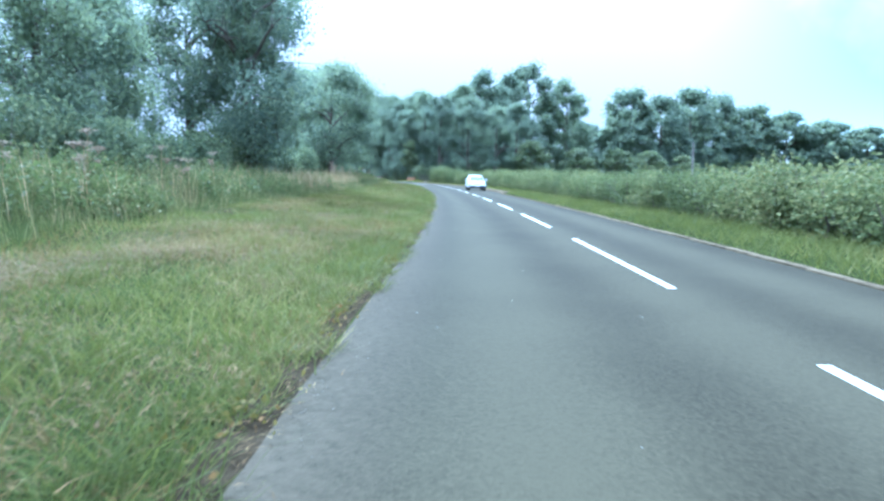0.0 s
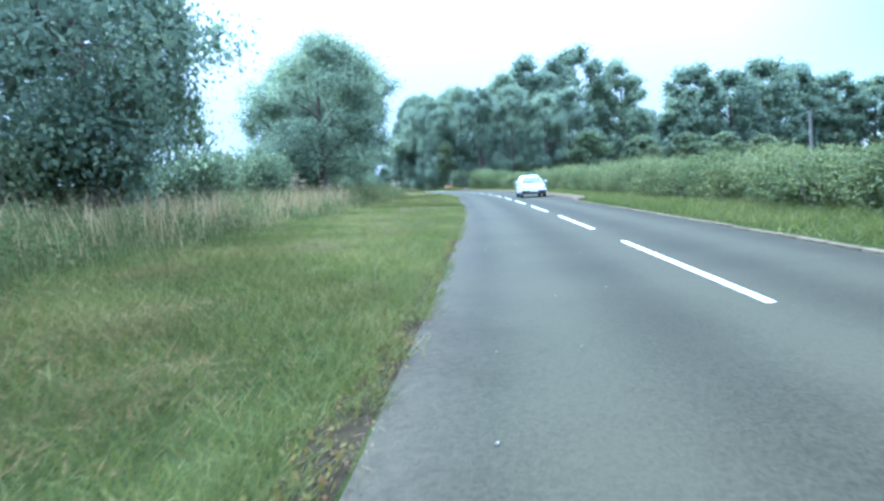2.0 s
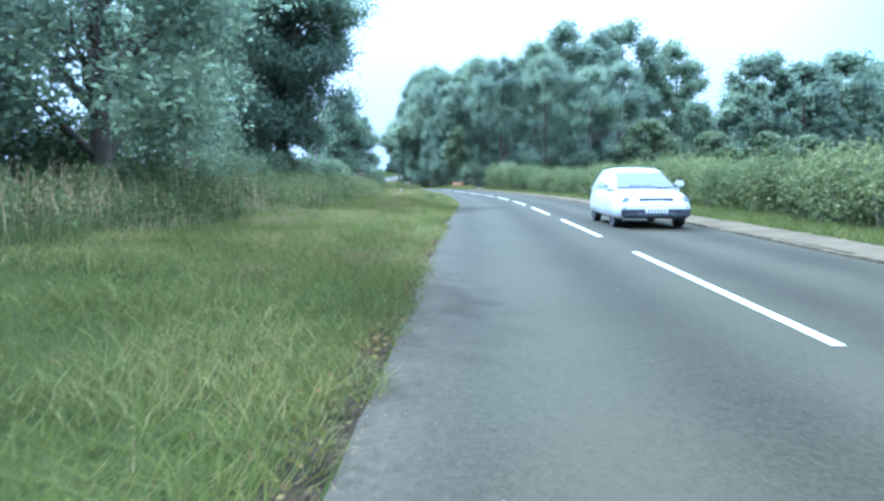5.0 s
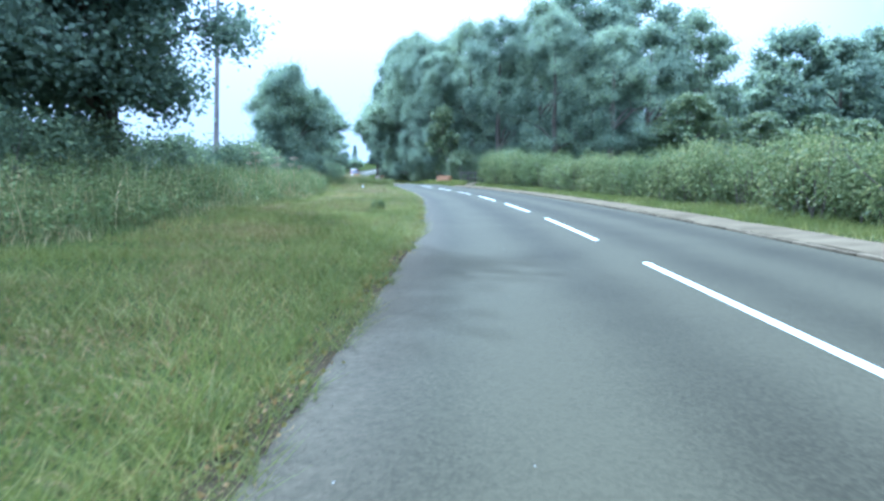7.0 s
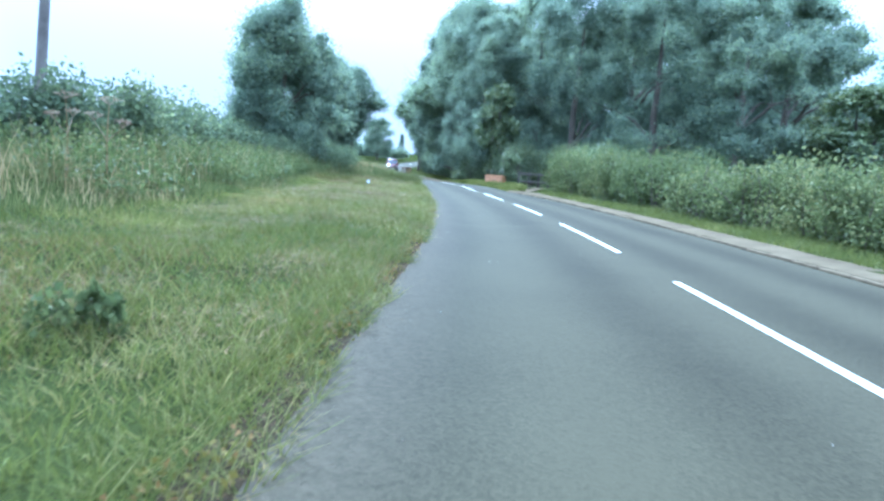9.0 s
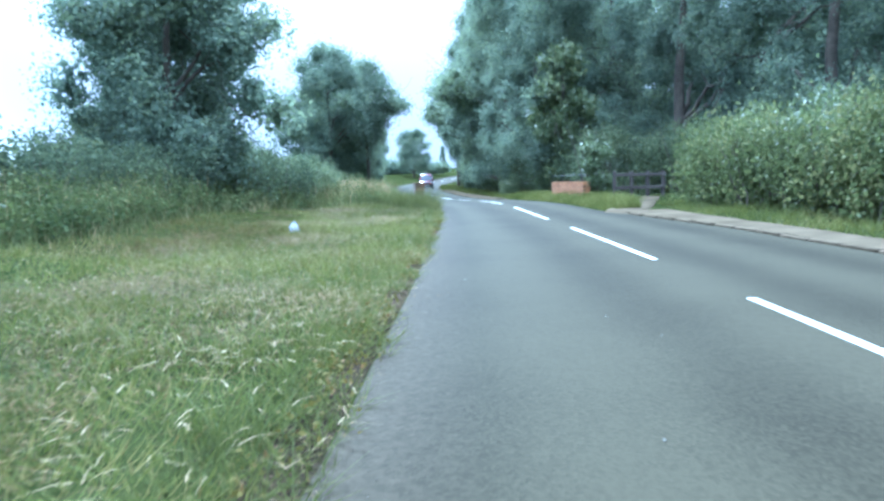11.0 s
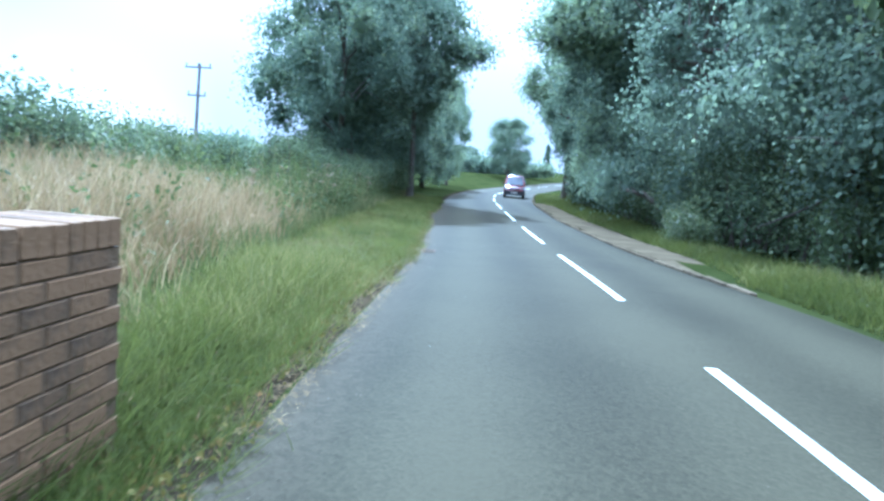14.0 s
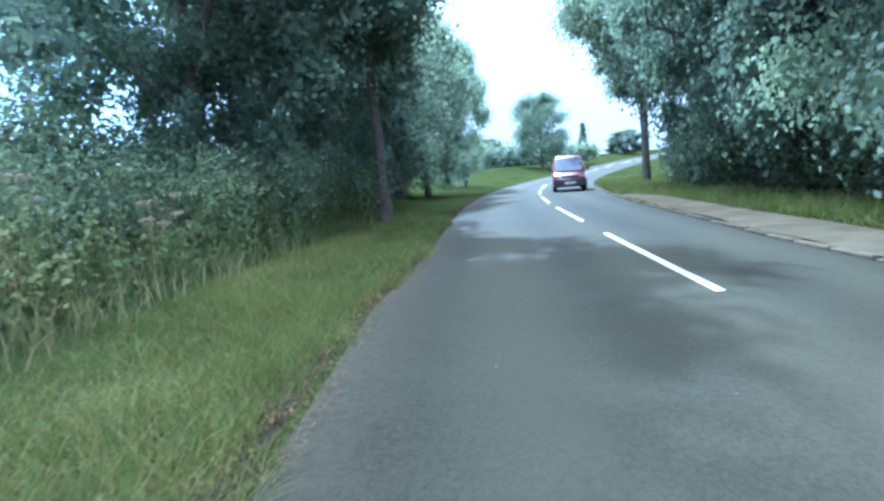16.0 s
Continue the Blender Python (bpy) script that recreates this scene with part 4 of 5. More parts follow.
    stem_mesh = quick_mesh("weed_stems", v, (base + np.array([0, 1, 3, 2])[None, None]).reshape(-1, 4))
    thing("weed_stems", stem_mesh, TALL, "green stems of nettles and willowherb on the bank", "weeds", "stuff")
    for k in range(17):
        w = rng.uniform(0.12, 1.0, stems)
        q = p + tilt * (w**2)[:, None] + np.array([0, 0, 1.0]) * (tall * w)[:, None]
        off = rng.normal(size=(stems, 3)) * [0.085, 0.085, 0.03]
        spots.append(q + off * (1.15 - 0.7 * w)[:, None])
        sizes.append(rng.uniform(0.07, 0.15, stems) * (1.1 - 0.5 * w))
    q, z = np.concatenate(spots), np.concatenate(sizes)
    v, f = leaves(rng, q, np.zeros((len(q), 3)) + [0, 0, 0.7], z)
    thing("bank_weeds", quick_mesh("bank_weeds", v, f), LEAF_WEED, "leafy green nettles and docks among the tall grass", "weeds", "stuff")
    # pale seeding stalks
    p, y, d = scatter(rng, 15000, 2, 176, (MOWN_TO[0], [v - 2.6 for v in MOWN_TO[1]]), (MOWN_TO[0], [v - 0.3 for v in MOWN_TO[1]]), 1.0)
    dens = np.interp(y, [0, 28, 36, 60, 66, 126, 134.6, 137, 147, 152, 176], [0.10, 0.15, 0.7, 0.6, 0.1, 0.06, 0.05, 1.0, 1.0, 0.3, 0.15])
    p = p[rng.uniform(0, 1, len(p)) < dens]
    blades("seed_stalks", rng, p, rng.uniform(0.8, 1.3, len(p)), rng.uniform(0.008, 0.02, len(p)), rng.uniform(0.1, 0.5, len(p)), STRAW, "pale dry seeding grass stalks", 3)
    # a stand of ripe straw-coloured grass behind the old parapet
    p, y, d = scatter(rng, 12000, 136, 149, (MOWN_TO[0], [v - 4.6 for v in MOWN_TO[1]]), (MOWN_TO[0], [v - 0.1 for v in MOWN_TO[1]]), 0.9)
    blades("ripe_grass", rng, p, rng.uniform(0.6, 1.3, len(p)) * np.clip(0.45 + (np.interp(y, *MOWN_TO) - d) / 2.0, 0.45, 1), rng.uniform(0.007, 0.017, len(p)), rng.uniform(0.2, 0.9, len(p)), STRAW, "ripe straw-coloured grass standing behind the parapet", 3)
    # cut hay lying in swathes, and dead grass along the road edge
    c, _, _ = scatter(rng, 230, 3, 150, (MOWN_TO[0], [min(v + 0.6, -3.9) for v in MOWN_TO[1]]), -3.75, 1.0)
    c2, _, _ = scatter(rng, 60, 2, 27, (MOWN_TO[0], [v + 0.4 for v in MOWN_TO[1]]), -4.2, 1.0)
    c3, _, _ = scatter(rng, 70, 104, 130, (MOWN_TO[0], [min(v + 0.6, -4.6) for v in MOWN_TO[1]]), -4.2, 1.0)
    c = np.concatenate([c, c2, c3])
    k = rng.integers(0, len(c), 150000)
    k = k[(c[k, 1] < 128) | (rng.uniform(0, 1, len(k)) < 0.25)]
    spread = rng.normal(size=(len(k), 2)) * [0.34, 0.5]
    heap = rng.uniform(0.05, 0.15, len(k)) + 0.14 * np.exp(-(spread**2).sum(1) / 0.06) * rng.uniform(0, 1, len(k))
    p = c[k] + np.concatenate([spread, heap[:, None]], 1)
    e, _, _ = scatter(rng, 20000, 2, 162, lambda y: -left_edge(y) - 0.45, lambda y: -left_edge(y) + 0.12)
    e2, _, _ = scatter(rng, 9000, 138, 166, lambda y: -left_edge(y) - 0.2, lambda y: -left_edge(y) + 0.2)
    e = np.concatenate([e, e2])
    e[:, 2] = lane(e[:, 1], 0)[:, 2] + 0.012
    n = len(p)
    blades("cut_hay", rng, p, rng.uniform(0.02, 0.055, n), rng.uniform(0.004, 0.009, n), rng.uniform(3.0, 3.8, n), HAY, "dry straw-coloured cut grass lying in heaps on the verge", 2)
    # single pale stems lying loose on the mown grass
    c, _, _ = scatter(rng, 7000, 98, 133, (MOWN_TO[0], [min(v + 0.5, -3.6) for v in MOWN_TO[1]]), -3.2, 0.8)
    c[:, 2] += rng.uniform(0.09, 0.16, len(c))
    blades("loose_straw", rng, c, rng.uniform(0.03, 0.07, len(c)), rng.uniform(0.004, 0.008, len(c)), rng.uniform(2.6, 3.6, len(c)), STRAW, "pale dry grass stems lying loose on the verge", 2)
    n = len(e)
    blades("edge_litter", rng, e, rng.uniform(0.008, 0.03, n), rng.uniform(0.004, 0.008, n), rng.uniform(3.0, 3.8, n), DRY, "dead brown grass stems lying along the road edge", 2)


build_grass()


def edge_grit():
    """Loose chippings and low yellowing weeds where the asphalt crumbles into the verge."""
    rng = np.random.default_rng(88)
    n = 16000
    y = rng.uniform(2, 166, n)
    d = -left_edge(y) + 0.10 + rng.normal(size=n) * 0.13
    c = lane(y, d)
    c[:, 2] += np.interp(d + left_edge(y), [-0.3, 0.0, 0.5], [0.0, -0.024, -0.006])
    shape = np.array([(1, 0, 0), (0, 1, 0), (-1, 0, 0), (0, -1, 0), (0, 0, 0.8), (0, 0, -0.5)], float)
    v = (c[:, None] + shape[None] * (rng.uniform(0.002, 0.006, n)[:, None, None] * rng.uniform(0.6, 1.3, (n, 6, 1)))).reshape(-1, 3)
    tri = np.array([(0, 1, 4), (1, 2, 4), (2, 3, 4), (3, 0, 4), (1, 0, 5), (2, 1, 5), (3, 2, 5), (0, 3, 5)])
    f = (np.arange(n)[:, None, None] * 6 + tri[None]).reshape(-1, 3)
    thing("edge_grit", quick_mesh("edge_grit", v, f), GRIT, "loose grey chippings along the crumbling road edge", "gravel", "stuff")
    k = rng.uniform(2, 166, 520)
    pick = rng.integers(0, len(k), 15000)
    y = k[pick] + rng.normal(size=len(pick)) * 0.22
    p = lane(y, -left_edge(y) - 0.12 + rng.normal(size=len(pick)) * 0.10, rng.uniform(0.0, 0.07, len(pick)))
    v, f = leaves(rng, p, np.zeros((len(p), 3)) + [0, 0, 0.9], rng.uniform(0.02, 0.05, len(p)))
    thing("edge_weeds", quick_mesh("edge_weeds", v, f), EDGE_WEED, "low yellow-green weeds along the road edge", "weeds", "stuff")


GRIT = foliage("chippings", (0.030, 0.026, 0.018), (0.085, 0.074, 0.054), (0.16, 0.14, 0.11), 0.0, 0.9, 0.5, 0.05)
EDGE_WEED = foliage("edge_weed_leaves", (0.060, 0.060, 0.012), (0.135, 0.110, 0.024), (0.17, 0.105, 0.035), 0.35, 0.7, 0.8, 0.08)
edge_grit()


# ---- hogweed with flat seed heads ----
def build_hogweed():
    rng = np.random.default_rng(77)
    plant = root("hogweed", Matrix.Identity(4), "tall hogweed with flat brown seed heads on the bank", "plant")
    z = np.linspace(0, 1.35, 6)
    stem = np.stack([0.04 * np.sin(z * 2), 0.03 * z, z], -1)
    vs, fs = [], []
    v, f = tube(stem, np.linspace(0.014, 0.007, 6), 6)
    part("stem", quick_mesh("stem", v, f, True), STRAW, plant)
    for top, size in ((stem[-1], 0.17), (stem[3] + [0.22, 0.05, 0.28], 0.12), (stem[3] + [-0.18, 0.1, 0.2], 0.11)):
        vs, fs, n, discs = [], [], 0, []
        if size < 0.15:
            v, f = tube(np.linspace(stem[3], top, 4), np.linspace(0.008, 0.005, 4), 5)
            vs, fs, n = [v], [f], len(v)
        for k in range(16):
            a, r = rng.uniform(0, 2 * math.pi), size * math.sqrt(rng.uniform(0.05, 1))
            e = top + np.array([math.cos(a) * r, math.sin(a) * r, 0.13 - 0.25 * r + rng.normal() * 0.01])
            v, f = tube(np.linspace(top, e, 3), [0.003, 0.003, 0.002], 4)
            vs.append(v)
            fs.append(f + n)
            n += len(v)
            discs.append(e + rng.normal(size=(9, 3)) * [0.02, 0.02, 0.006])
        q = np.concatenate(discs)
        v, f = leaves(rng, q, np.zeros((len(q), 3)) + [0, 0, 1], rng.uniform(0.018, 0.034, len(q)))
        vs.append(v)
        fs.append(f + n)
        tagged(part("seed_head", quick_mesh("seed_head", np.concatenate(vs), np.concatenate(fs)), SEED, plant), kind="stuff")
    rows = []
    for k in range(34):
        y = rng.choice([rng.uniform(6, 26), rng.uniform(46, 66), rng.uniform(148, 164), rng.uniform(20, 120)])
        p = lane(y, np.interp(y, *MOWN_TO) - rng.uniform(0.2, 2.2))
        s = rng.uniform(0.75, 1.15)
        rows.append((p[0], p[1], rng.uniform(0, 360), s, s, s))
    set_out(plant, rows, group="hogweed plants")


SEED = foliage("seed_heads", (0.14, 0.10, 0.06), (0.28, 0.20, 0.12), (0.36, 0.30, 0.20), 0.2, 0.8, 2.0)
build_hogweed()


# ---- kerb, stone by stone ----
def build_kerb():
    kerb = root("kerb", Matrix.Identity(4), "low weathered concrete kerb along the road", "kerb", kind="structure")
    me = bpy.data.meshes.new("kerbstone")
    bm = box(0.13, 0.905, 0.22, 0.015)
    bm.to_mesh(me)
    bm.free()
    me.materials.append(KERB)
    rng = random.Random(3)
    y = -4.0
    while y < 200:
        if not 127.7 < y < 144.5:
            d = float(right_edge(y)) + 0.05
            p = lane(y, d, -0.088 + rng.uniform(-0.014, 0.006) - (0.012 if y < 56 else 0))
            ob = new("kerbstone", me)
            ob.parent = kerb
            ob.matrix_basis = Matrix.Translation(p) @ pose(0, 0, 0, 0, rng.uniform(-2, 2), heading(y) + rng.uniform(-0.6, 0.6))
        y += 0.915


build_kerb()


# ---- brick parapets of the bridge ----
def parapet(name, a, b, top, base, thick, material, label, face):
    """A brick wall from a to b: core, bricks on the face to the road, brick on edge along the top."""
    a, b = Vector(a), Vector(b)
    length = (b - a).length
    turn = math.degrees(math.atan2(b.y - a.y, b.x - a.x))
    wall = root(name, pose(a.x, a.y, 0, 0, 0, turn), label, "wall", kind="structure")
    h = top - base
    part("wall_core", box(length, thick - 0.004, h - 0.11, 0.0, (length / 2, 0, base + (h - 0.11) / 2)), MORTAR, wall)
    me = bpy.data.meshes.new("brick")
    bm = box(0.215, 0.1, 0.065, 0.004)
    bm.to_mesh(me)
    bm.free()
    me.materials.append(material)
    rng = random.Random(9)
    rows = round((h - 0.11) / 0.075)
    rise = (h - 0.11) / rows
    cols = int(length / 0.225)
    made = 0
    rest = []
    for r in range(rows - 1, -1, -1):
        for c in range(cols):
            x = (c + 0.5 + (0.25 if r % 2 else -0.25)) * length / cols
            x = min(max(x, 0.104), length - 0.104)
            place = Matrix.Translation((x, face * (thick / 2 - 0.045 + rng.uniform(-0.002, 0.003)), base + (r + 0.5) * rise)) @ pose(0, 0, 0, 0, 0, rng.uniform(-0.4, 0.4))
            if made < 220:
                ob = new("brick", me)
                ob.parent = wall
                ob.matrix_basis = place
                made += 1
            else:
                rest.append(place)
    # headers and stretchers on the two ends
    across = thick - 0.112
    for r in range(rows):
        for x, out in ((0.046, -1), (length - 0.046, 1)):
            for k in ((-0.25, 0.25) if r % 2 else (0,)):
                ob = new("brick", me)
                ob.parent = wall
                fit_in = across / 0.215 * (0.5 if r % 2 else 1.0) - 0.03
                ob.matrix_basis = Matrix.Translation((x + out * rng.uniform(-0.002, 0.003), -face * 0.05 + k * across, base + (r + 0.5) * rise)) @ pose(0, 0, 0, 0, 0, 90) @ Matrix.Diagonal((fit_in, 1, 1, 1))
    bm = bmesh.new()
    for m in rest:
        bmesh.ops.create_cube(bm, size=1.0, matrix=m @ Matrix.Diagonal((0.215, 0.1, 0.065, 1)))
    if rest:
        tagged(part("lower_bricks", bm, material, wall), kind="stuff")
    cap = bpy.data.meshes.new("coping_brick")
    bm = box(0.069, thick + 0.014, 0.105, 0.004)
    bm.to_mesh(cap)
    bm.free()
    cap.materials.append(material)
    n = int(length / 0.075)
    for k in range(n):
        ob = new("coping_brick", cap)
        ob.parent = wall
        ob.matrix_basis = Matrix.Translation(((k + 0.5) * length / n, 0, top - 0.055 + rng.uniform(-0.003, 0.003))) @ pose(0, 0, 0, 0, 0, rng.uniform(-1.5, 1.5))
    return wall


parapet("parapet_left", (-10.07, 132.62, 0), (-11.20, 136.69, 0), 1.21, -0.3, 0.36, OLDBRICK, "weathered brown brick bridge parapet in the tall grass", -1)
parapet("parapet_right", (-3.58, 135.75, 0), (-5.05, 139.75, 0), 1.10, -0.1, 0.33, BRICK, "orange-red brick bridge parapet above the grass", 1)


# ---- dark timber rail beside the footpath ----
def rail_fence():
    a, b = Vector((-2.5, 134.7, 0)), Vector((-0.35, 137.05, 0))
    z = float(ground_z(np.float64(-1.0), np.float64(135.5)))
    length = (b - a).length
    f = root("rail_fence", pose(a.x, a.y, z, 0, 0, math.degrees(math.atan2(b.y - a.y, b.x - a.x))), "dark weathered timber post and rail fence by the footpath", "fence")
    for k in range(4):
        part("post", box(0.12, 0.12, 1.25, 0.01, (k * length / 3, 0, 0.5)), DARKWOOD, f)
    for h in (0.45, 0.98):
        part("rail", box(length + 0.1, 0.05, 0.13, 0.008, (length / 2, -0.085, h)), DARKWOOD, f)


rail_fence()


def metal_railing():
    a, b = Vector((-3.3, 137.2, 0)), Vector((-5.3, 142.6, 0))
    z = float(ground_z(np.float64(-4.2), np.float64(139.8)))
    n = (b - a).length
    g = root("metal_railing", pose(a.x, a.y, z, 0, 0, math.degrees(math.atan2(b.y - a.y, b.x - a.x))), "thin grey metal railing behind the brick parapet", "railing")
    for k in range(5):
        v, f = tube([(k * n / 4, 0, -0.2), (k * n / 4, 0, 0.5), (k * n / 4, 0, 1.13)], [0.014] * 3, 8)
        part("post", quick_mesh("post", v, f, True), METAL, g)
    for h in (0.62, 1.13):
        v, f = tube([(0, 0, h), (n / 2, 0, h), (n, 0, h)], [0.014] * 3, 8)
        part("rail", quick_mesh("rail", v, f, True), METAL, g)


metal_railing()
ivy = make_bush("ivy_shrub", 81, 1.1, 1.0, 2.7, 4200, 0.12, LEAF_LIGHT, "light green ivy shrub growing over the end of the parapet", "bush", 0.5)
ivy.matrix_basis = pose(-3.05, 136.35, float(ground_z(np.float64(-3.05), np.float64(136.35))), 0, 0, 30)


# ---- poles ----
def utility_pole(x, y, height, lean, arms, label):
    z = float(ground_z(np.float64(x), np.float64(y)))
    p = root("utility_pole", pose(x, y, z, 0, lean, 0), label, "utility pole")
    zs = np.linspace(-0.3, height, 9)
    v, f = tube(np.stack([zs * 0, zs * 0, zs], -1), np.linspace(0.15, 0.10, 9), 12)
    part("shaft", quick_mesh("shaft", v, f, True), WOODPOLE, p)
    bm = bmesh.new()
    bmesh.ops.create_cone(bm, cap_ends=True, segments=12, radius1=0.115, radius2=0.03, depth=0.08, matrix=Matrix.Translation((0, 0, height + 0.03)))
    part("cap", bm, METAL, p)
    for h, w in arms:
        arm = part("crossarm", box(w, 0.1, 0.12, 0.008, (0, -0.14, h)), WOODPOLE, p)
        for s in (-0.45, 0.0, 0.45):
            bm = bmesh.new()
            bmesh.ops.create_cone(bm, cap_ends=True, segments=10, radius1=0.03, radius2=0.03, depth=0.14, matrix=Matrix.Translation((s * w, -0.14, h + 0.12)))
            bmesh.ops.create_cone(bm, cap_ends=True, segments=10, radius1=0.075, radius2=0.045, depth=0.12, matrix=Matrix.Translation((s * w, -0.14, h + 0.22)))
            part("insulator", bm, CERAMIC, arm)
    return p


utility_pole(-15.0, 103.8, 9.6, 3.5, [], "tall brown timber pole rising from the hedgerow")
utility_pole(36.0, 94.0, 6.4, -1.0, [], "thin timber pole in the field behind the hedge")
utility_pole(-42.6, 172.9, 7.3, 1.5, [(7.05, 2.3), (5.1, 1.6)], "timber power pole with two crossarms in the field")


# ---- iron drain gratings in the road edge ----
def drain(y, d):
    p = lane(y, d, -0.026)
    g = root("drain_grating", Matrix.Translation(p) @ pose(0, 0, 0, 0, 0, heading(y)) @ pose(0, 0, 0, 0, -2.4, 0), "dark iron drain grating set in the road edge", "drain", group="road drains")
    for sx, sy, x, yy in ((0.54, 0.05, 0, 0.215), (0.54, 0.05, 0, -0.215), (0.05, 0.38, 0.245, 0), (0.05, 0.38, -0.245, 0)):
        part("frame", box(sx, sy, 0.03, 0.004, (x, yy, 0.0)), RUST, g)
    # slanting bars on both sides of a middle rib
    part("rib", box(0.035, 0.38, 0.026, 0.003), RUST, g)
    for s in (-1, 1):
        for k in range(6):
            part("bar", box(0.225, 0.026, 0.024, 0.003), RUST, g, m=Matrix.Translation((s * 0.118, -0.155 + k * 0.062, 0.0)) @ pose(0, 0, 0, 0, 0, s * 24))
    # a flat near-black plate paints the shade of the hollow below the bars
    part("shade_plate", box(0.46, 0.40, 0.006, 0.0, (0, 0, -0.012)), PIT_SHADE, g)


RUST = surface("worn_iron", (0.042, 0.031, 0.019), (0.085, 0.064, 0.040), 8, 0.85, 0.3, 60, 0.4, spec=0.1)
PIT_SHADE = surface("pit_shade", (0.006, 0.006, 0.006), (0.015, 0.014, 0.012), 8, 0.9, 0.0)
drain(147.3, -2.80)


# ---- loose stones on the road, rubbish on the verge ----
def stones():
    rng = random.Random(12)
    bm = bmesh.new()
    bmesh.ops.create_icosphere(bm, subdivisions=1, radius=1.0)
    for v in bm.verts:
        v.co *= rng.uniform(0.75, 1.2)
    me = bpy.data.meshes.new("pebble")
    bm.to_mesh(me)
    bm.free()
    me.materials.append(PEBBLE)
    for k in range(150):
        y = rng.uniform(3, 160)
        d = rng.choice([rng.uniform(-2.9, -0.4), rng.gauss(-2.0, 0.5)])
        s = rng.uniform(0.004, 0.010)
        ob = new("pebble", me)
        ob.matrix_basis = Matrix.Translation(lane(y, max(-3.0, min(2.4, d)), 0.006)) @ pose(0, 0, 0, 0, 0, rng.uniform(0, 360)) @ Matrix.Diagonal((s * 1.4, s, s * 0.5, 1))
        tagged(ob, "small pale loose stone lying on the asphalt", "stone", "loose stones")


stones()


def rubber_scrap():
    p = lane(39.13, -3.07, 0.0)
    bm = box(0.11, 0.2, 0.035, 0.012, segments=2)
    for v in bm.verts:
        v.co.z += 0.02 * math.sin(v.co.y * 14)
    ob = root("rubber_scrap", Matrix.Translation(p) @ pose(0, 0, 0, 4, 8, 20), "dark scrap of rubber at the road edge", "litter")
    part("scrap", bm, DARKWOOD, ob)
    part("flap", box(0.07, 0.12, 0.012, 0.004, (0.06, 0.12, 0.01)), DARKWOOD, ob)


rubber_scrap()


# ---- vehicles ----
def paint(name, colour, rough=0.25):
    m, n, l, p, out = nodes_of(name)
    co, t, r = n.new("ShaderNodeTexCoord"), n.new("ShaderNodeTexNoise"), n.new("ShaderNodeValToRGB")
    t.inputs["Scale"].default_value, t.inputs["Detail"].default_value = 2.5, 6
    l.new(co.outputs["Object"], t.inputs["Vector"])
    r.color_ramp.elements[0].color = (*[c * 0.85 for c in colour], 1)
    r.color_ramp.elements[1].color = (*colour, 1)
    l.new(t.outputs["Fac"], r.inputs["Fac"])
    l.new(r.outputs["Color"], p.inputs["Base Color"])
    p.inputs["Roughness"].default_value = rough
    p.inputs["Coat Weight"].default_value = 0.6
    return m


GLASS = surface("dark_glass", (0.02, 0.024, 0.028), (0.04, 0.045, 0.05), 2, 0.12, 0.0, spec=0.35)
RUBBER = surface("tyre_rubber", (0.012, 0.012, 0.012), (0.03, 0.03, 0.03), 8, 0.85, 0.2)
ALLOY = surface("wheel_metal", (0.35, 0.35, 0.36), (0.5, 0.5, 0.5), 8, 0.4, 0.1, metal=0.8)
PLASTIC = surface("black_trim", (0.02, 0.02, 0.021), (0.045, 0.045, 0.045), 8, 0.6, 0.1)
LAMP = paint("lamp_lens", (0.28, 0.29, 0.31), 0.1)
PLATE = surface("plate", (0.75, 0.72, 0.55), (0.82, 0.8, 0.66), 8, 0.5, 0.0)


def loft(sections, width_at, smooth=True):
    """A body from side outlines: rows of (y, z_low, z_high, half width low, half width high), skinned front to back with rounded shoulders."""
    rings = []
    for y, z0, z1, w0, w1 in sections:
        zm = z0 + (z1 - z0) * 0.45
        prof = [(-w0 * 0.92, z0), (-w0, z0 + 0.08), (-w0, zm), (-w1, z1 - 0.10), (-w1 * 0.86, z1), (0, z1 + width_at), (w1 * 0.86, z1), (w1, z1 - 0.10), (w0, zm), (w0, z0 + 0.08), (w0 * 0.92, z0)]
        rings.append([(x, y, z) for x, z in prof])
    v = np.array(rings).reshape(-1, 3)
    a, b = len(rings), len(rings[0])
    i, j = np.meshgrid(np.arange(a - 1), np.arange(b), indexing="ij")
    k = (j + 1) % b
    bm = bmesh.new()
    vs = [bm.verts.new(p) for p in v]
    for q in np.stack([i * b + j, i * b + k, (i + 1) * b + k, (i + 1) * b + j], -1).reshape(-1, 4):
        bm.faces.new([vs[n] for n in q])
    bm.faces.new(vs[:b][::-1])
    bm.faces.new(vs[-b:])
    bmesh.ops.recalc_face_normals(bm, faces=bm.faces[:])
    if smooth:
        bmesh.ops.bevel(bm, geom=bm.edges[:], offset=0.02, segments=2, affect="EDGES")
        for f in bm.faces:
            f.smooth = True
    return bm


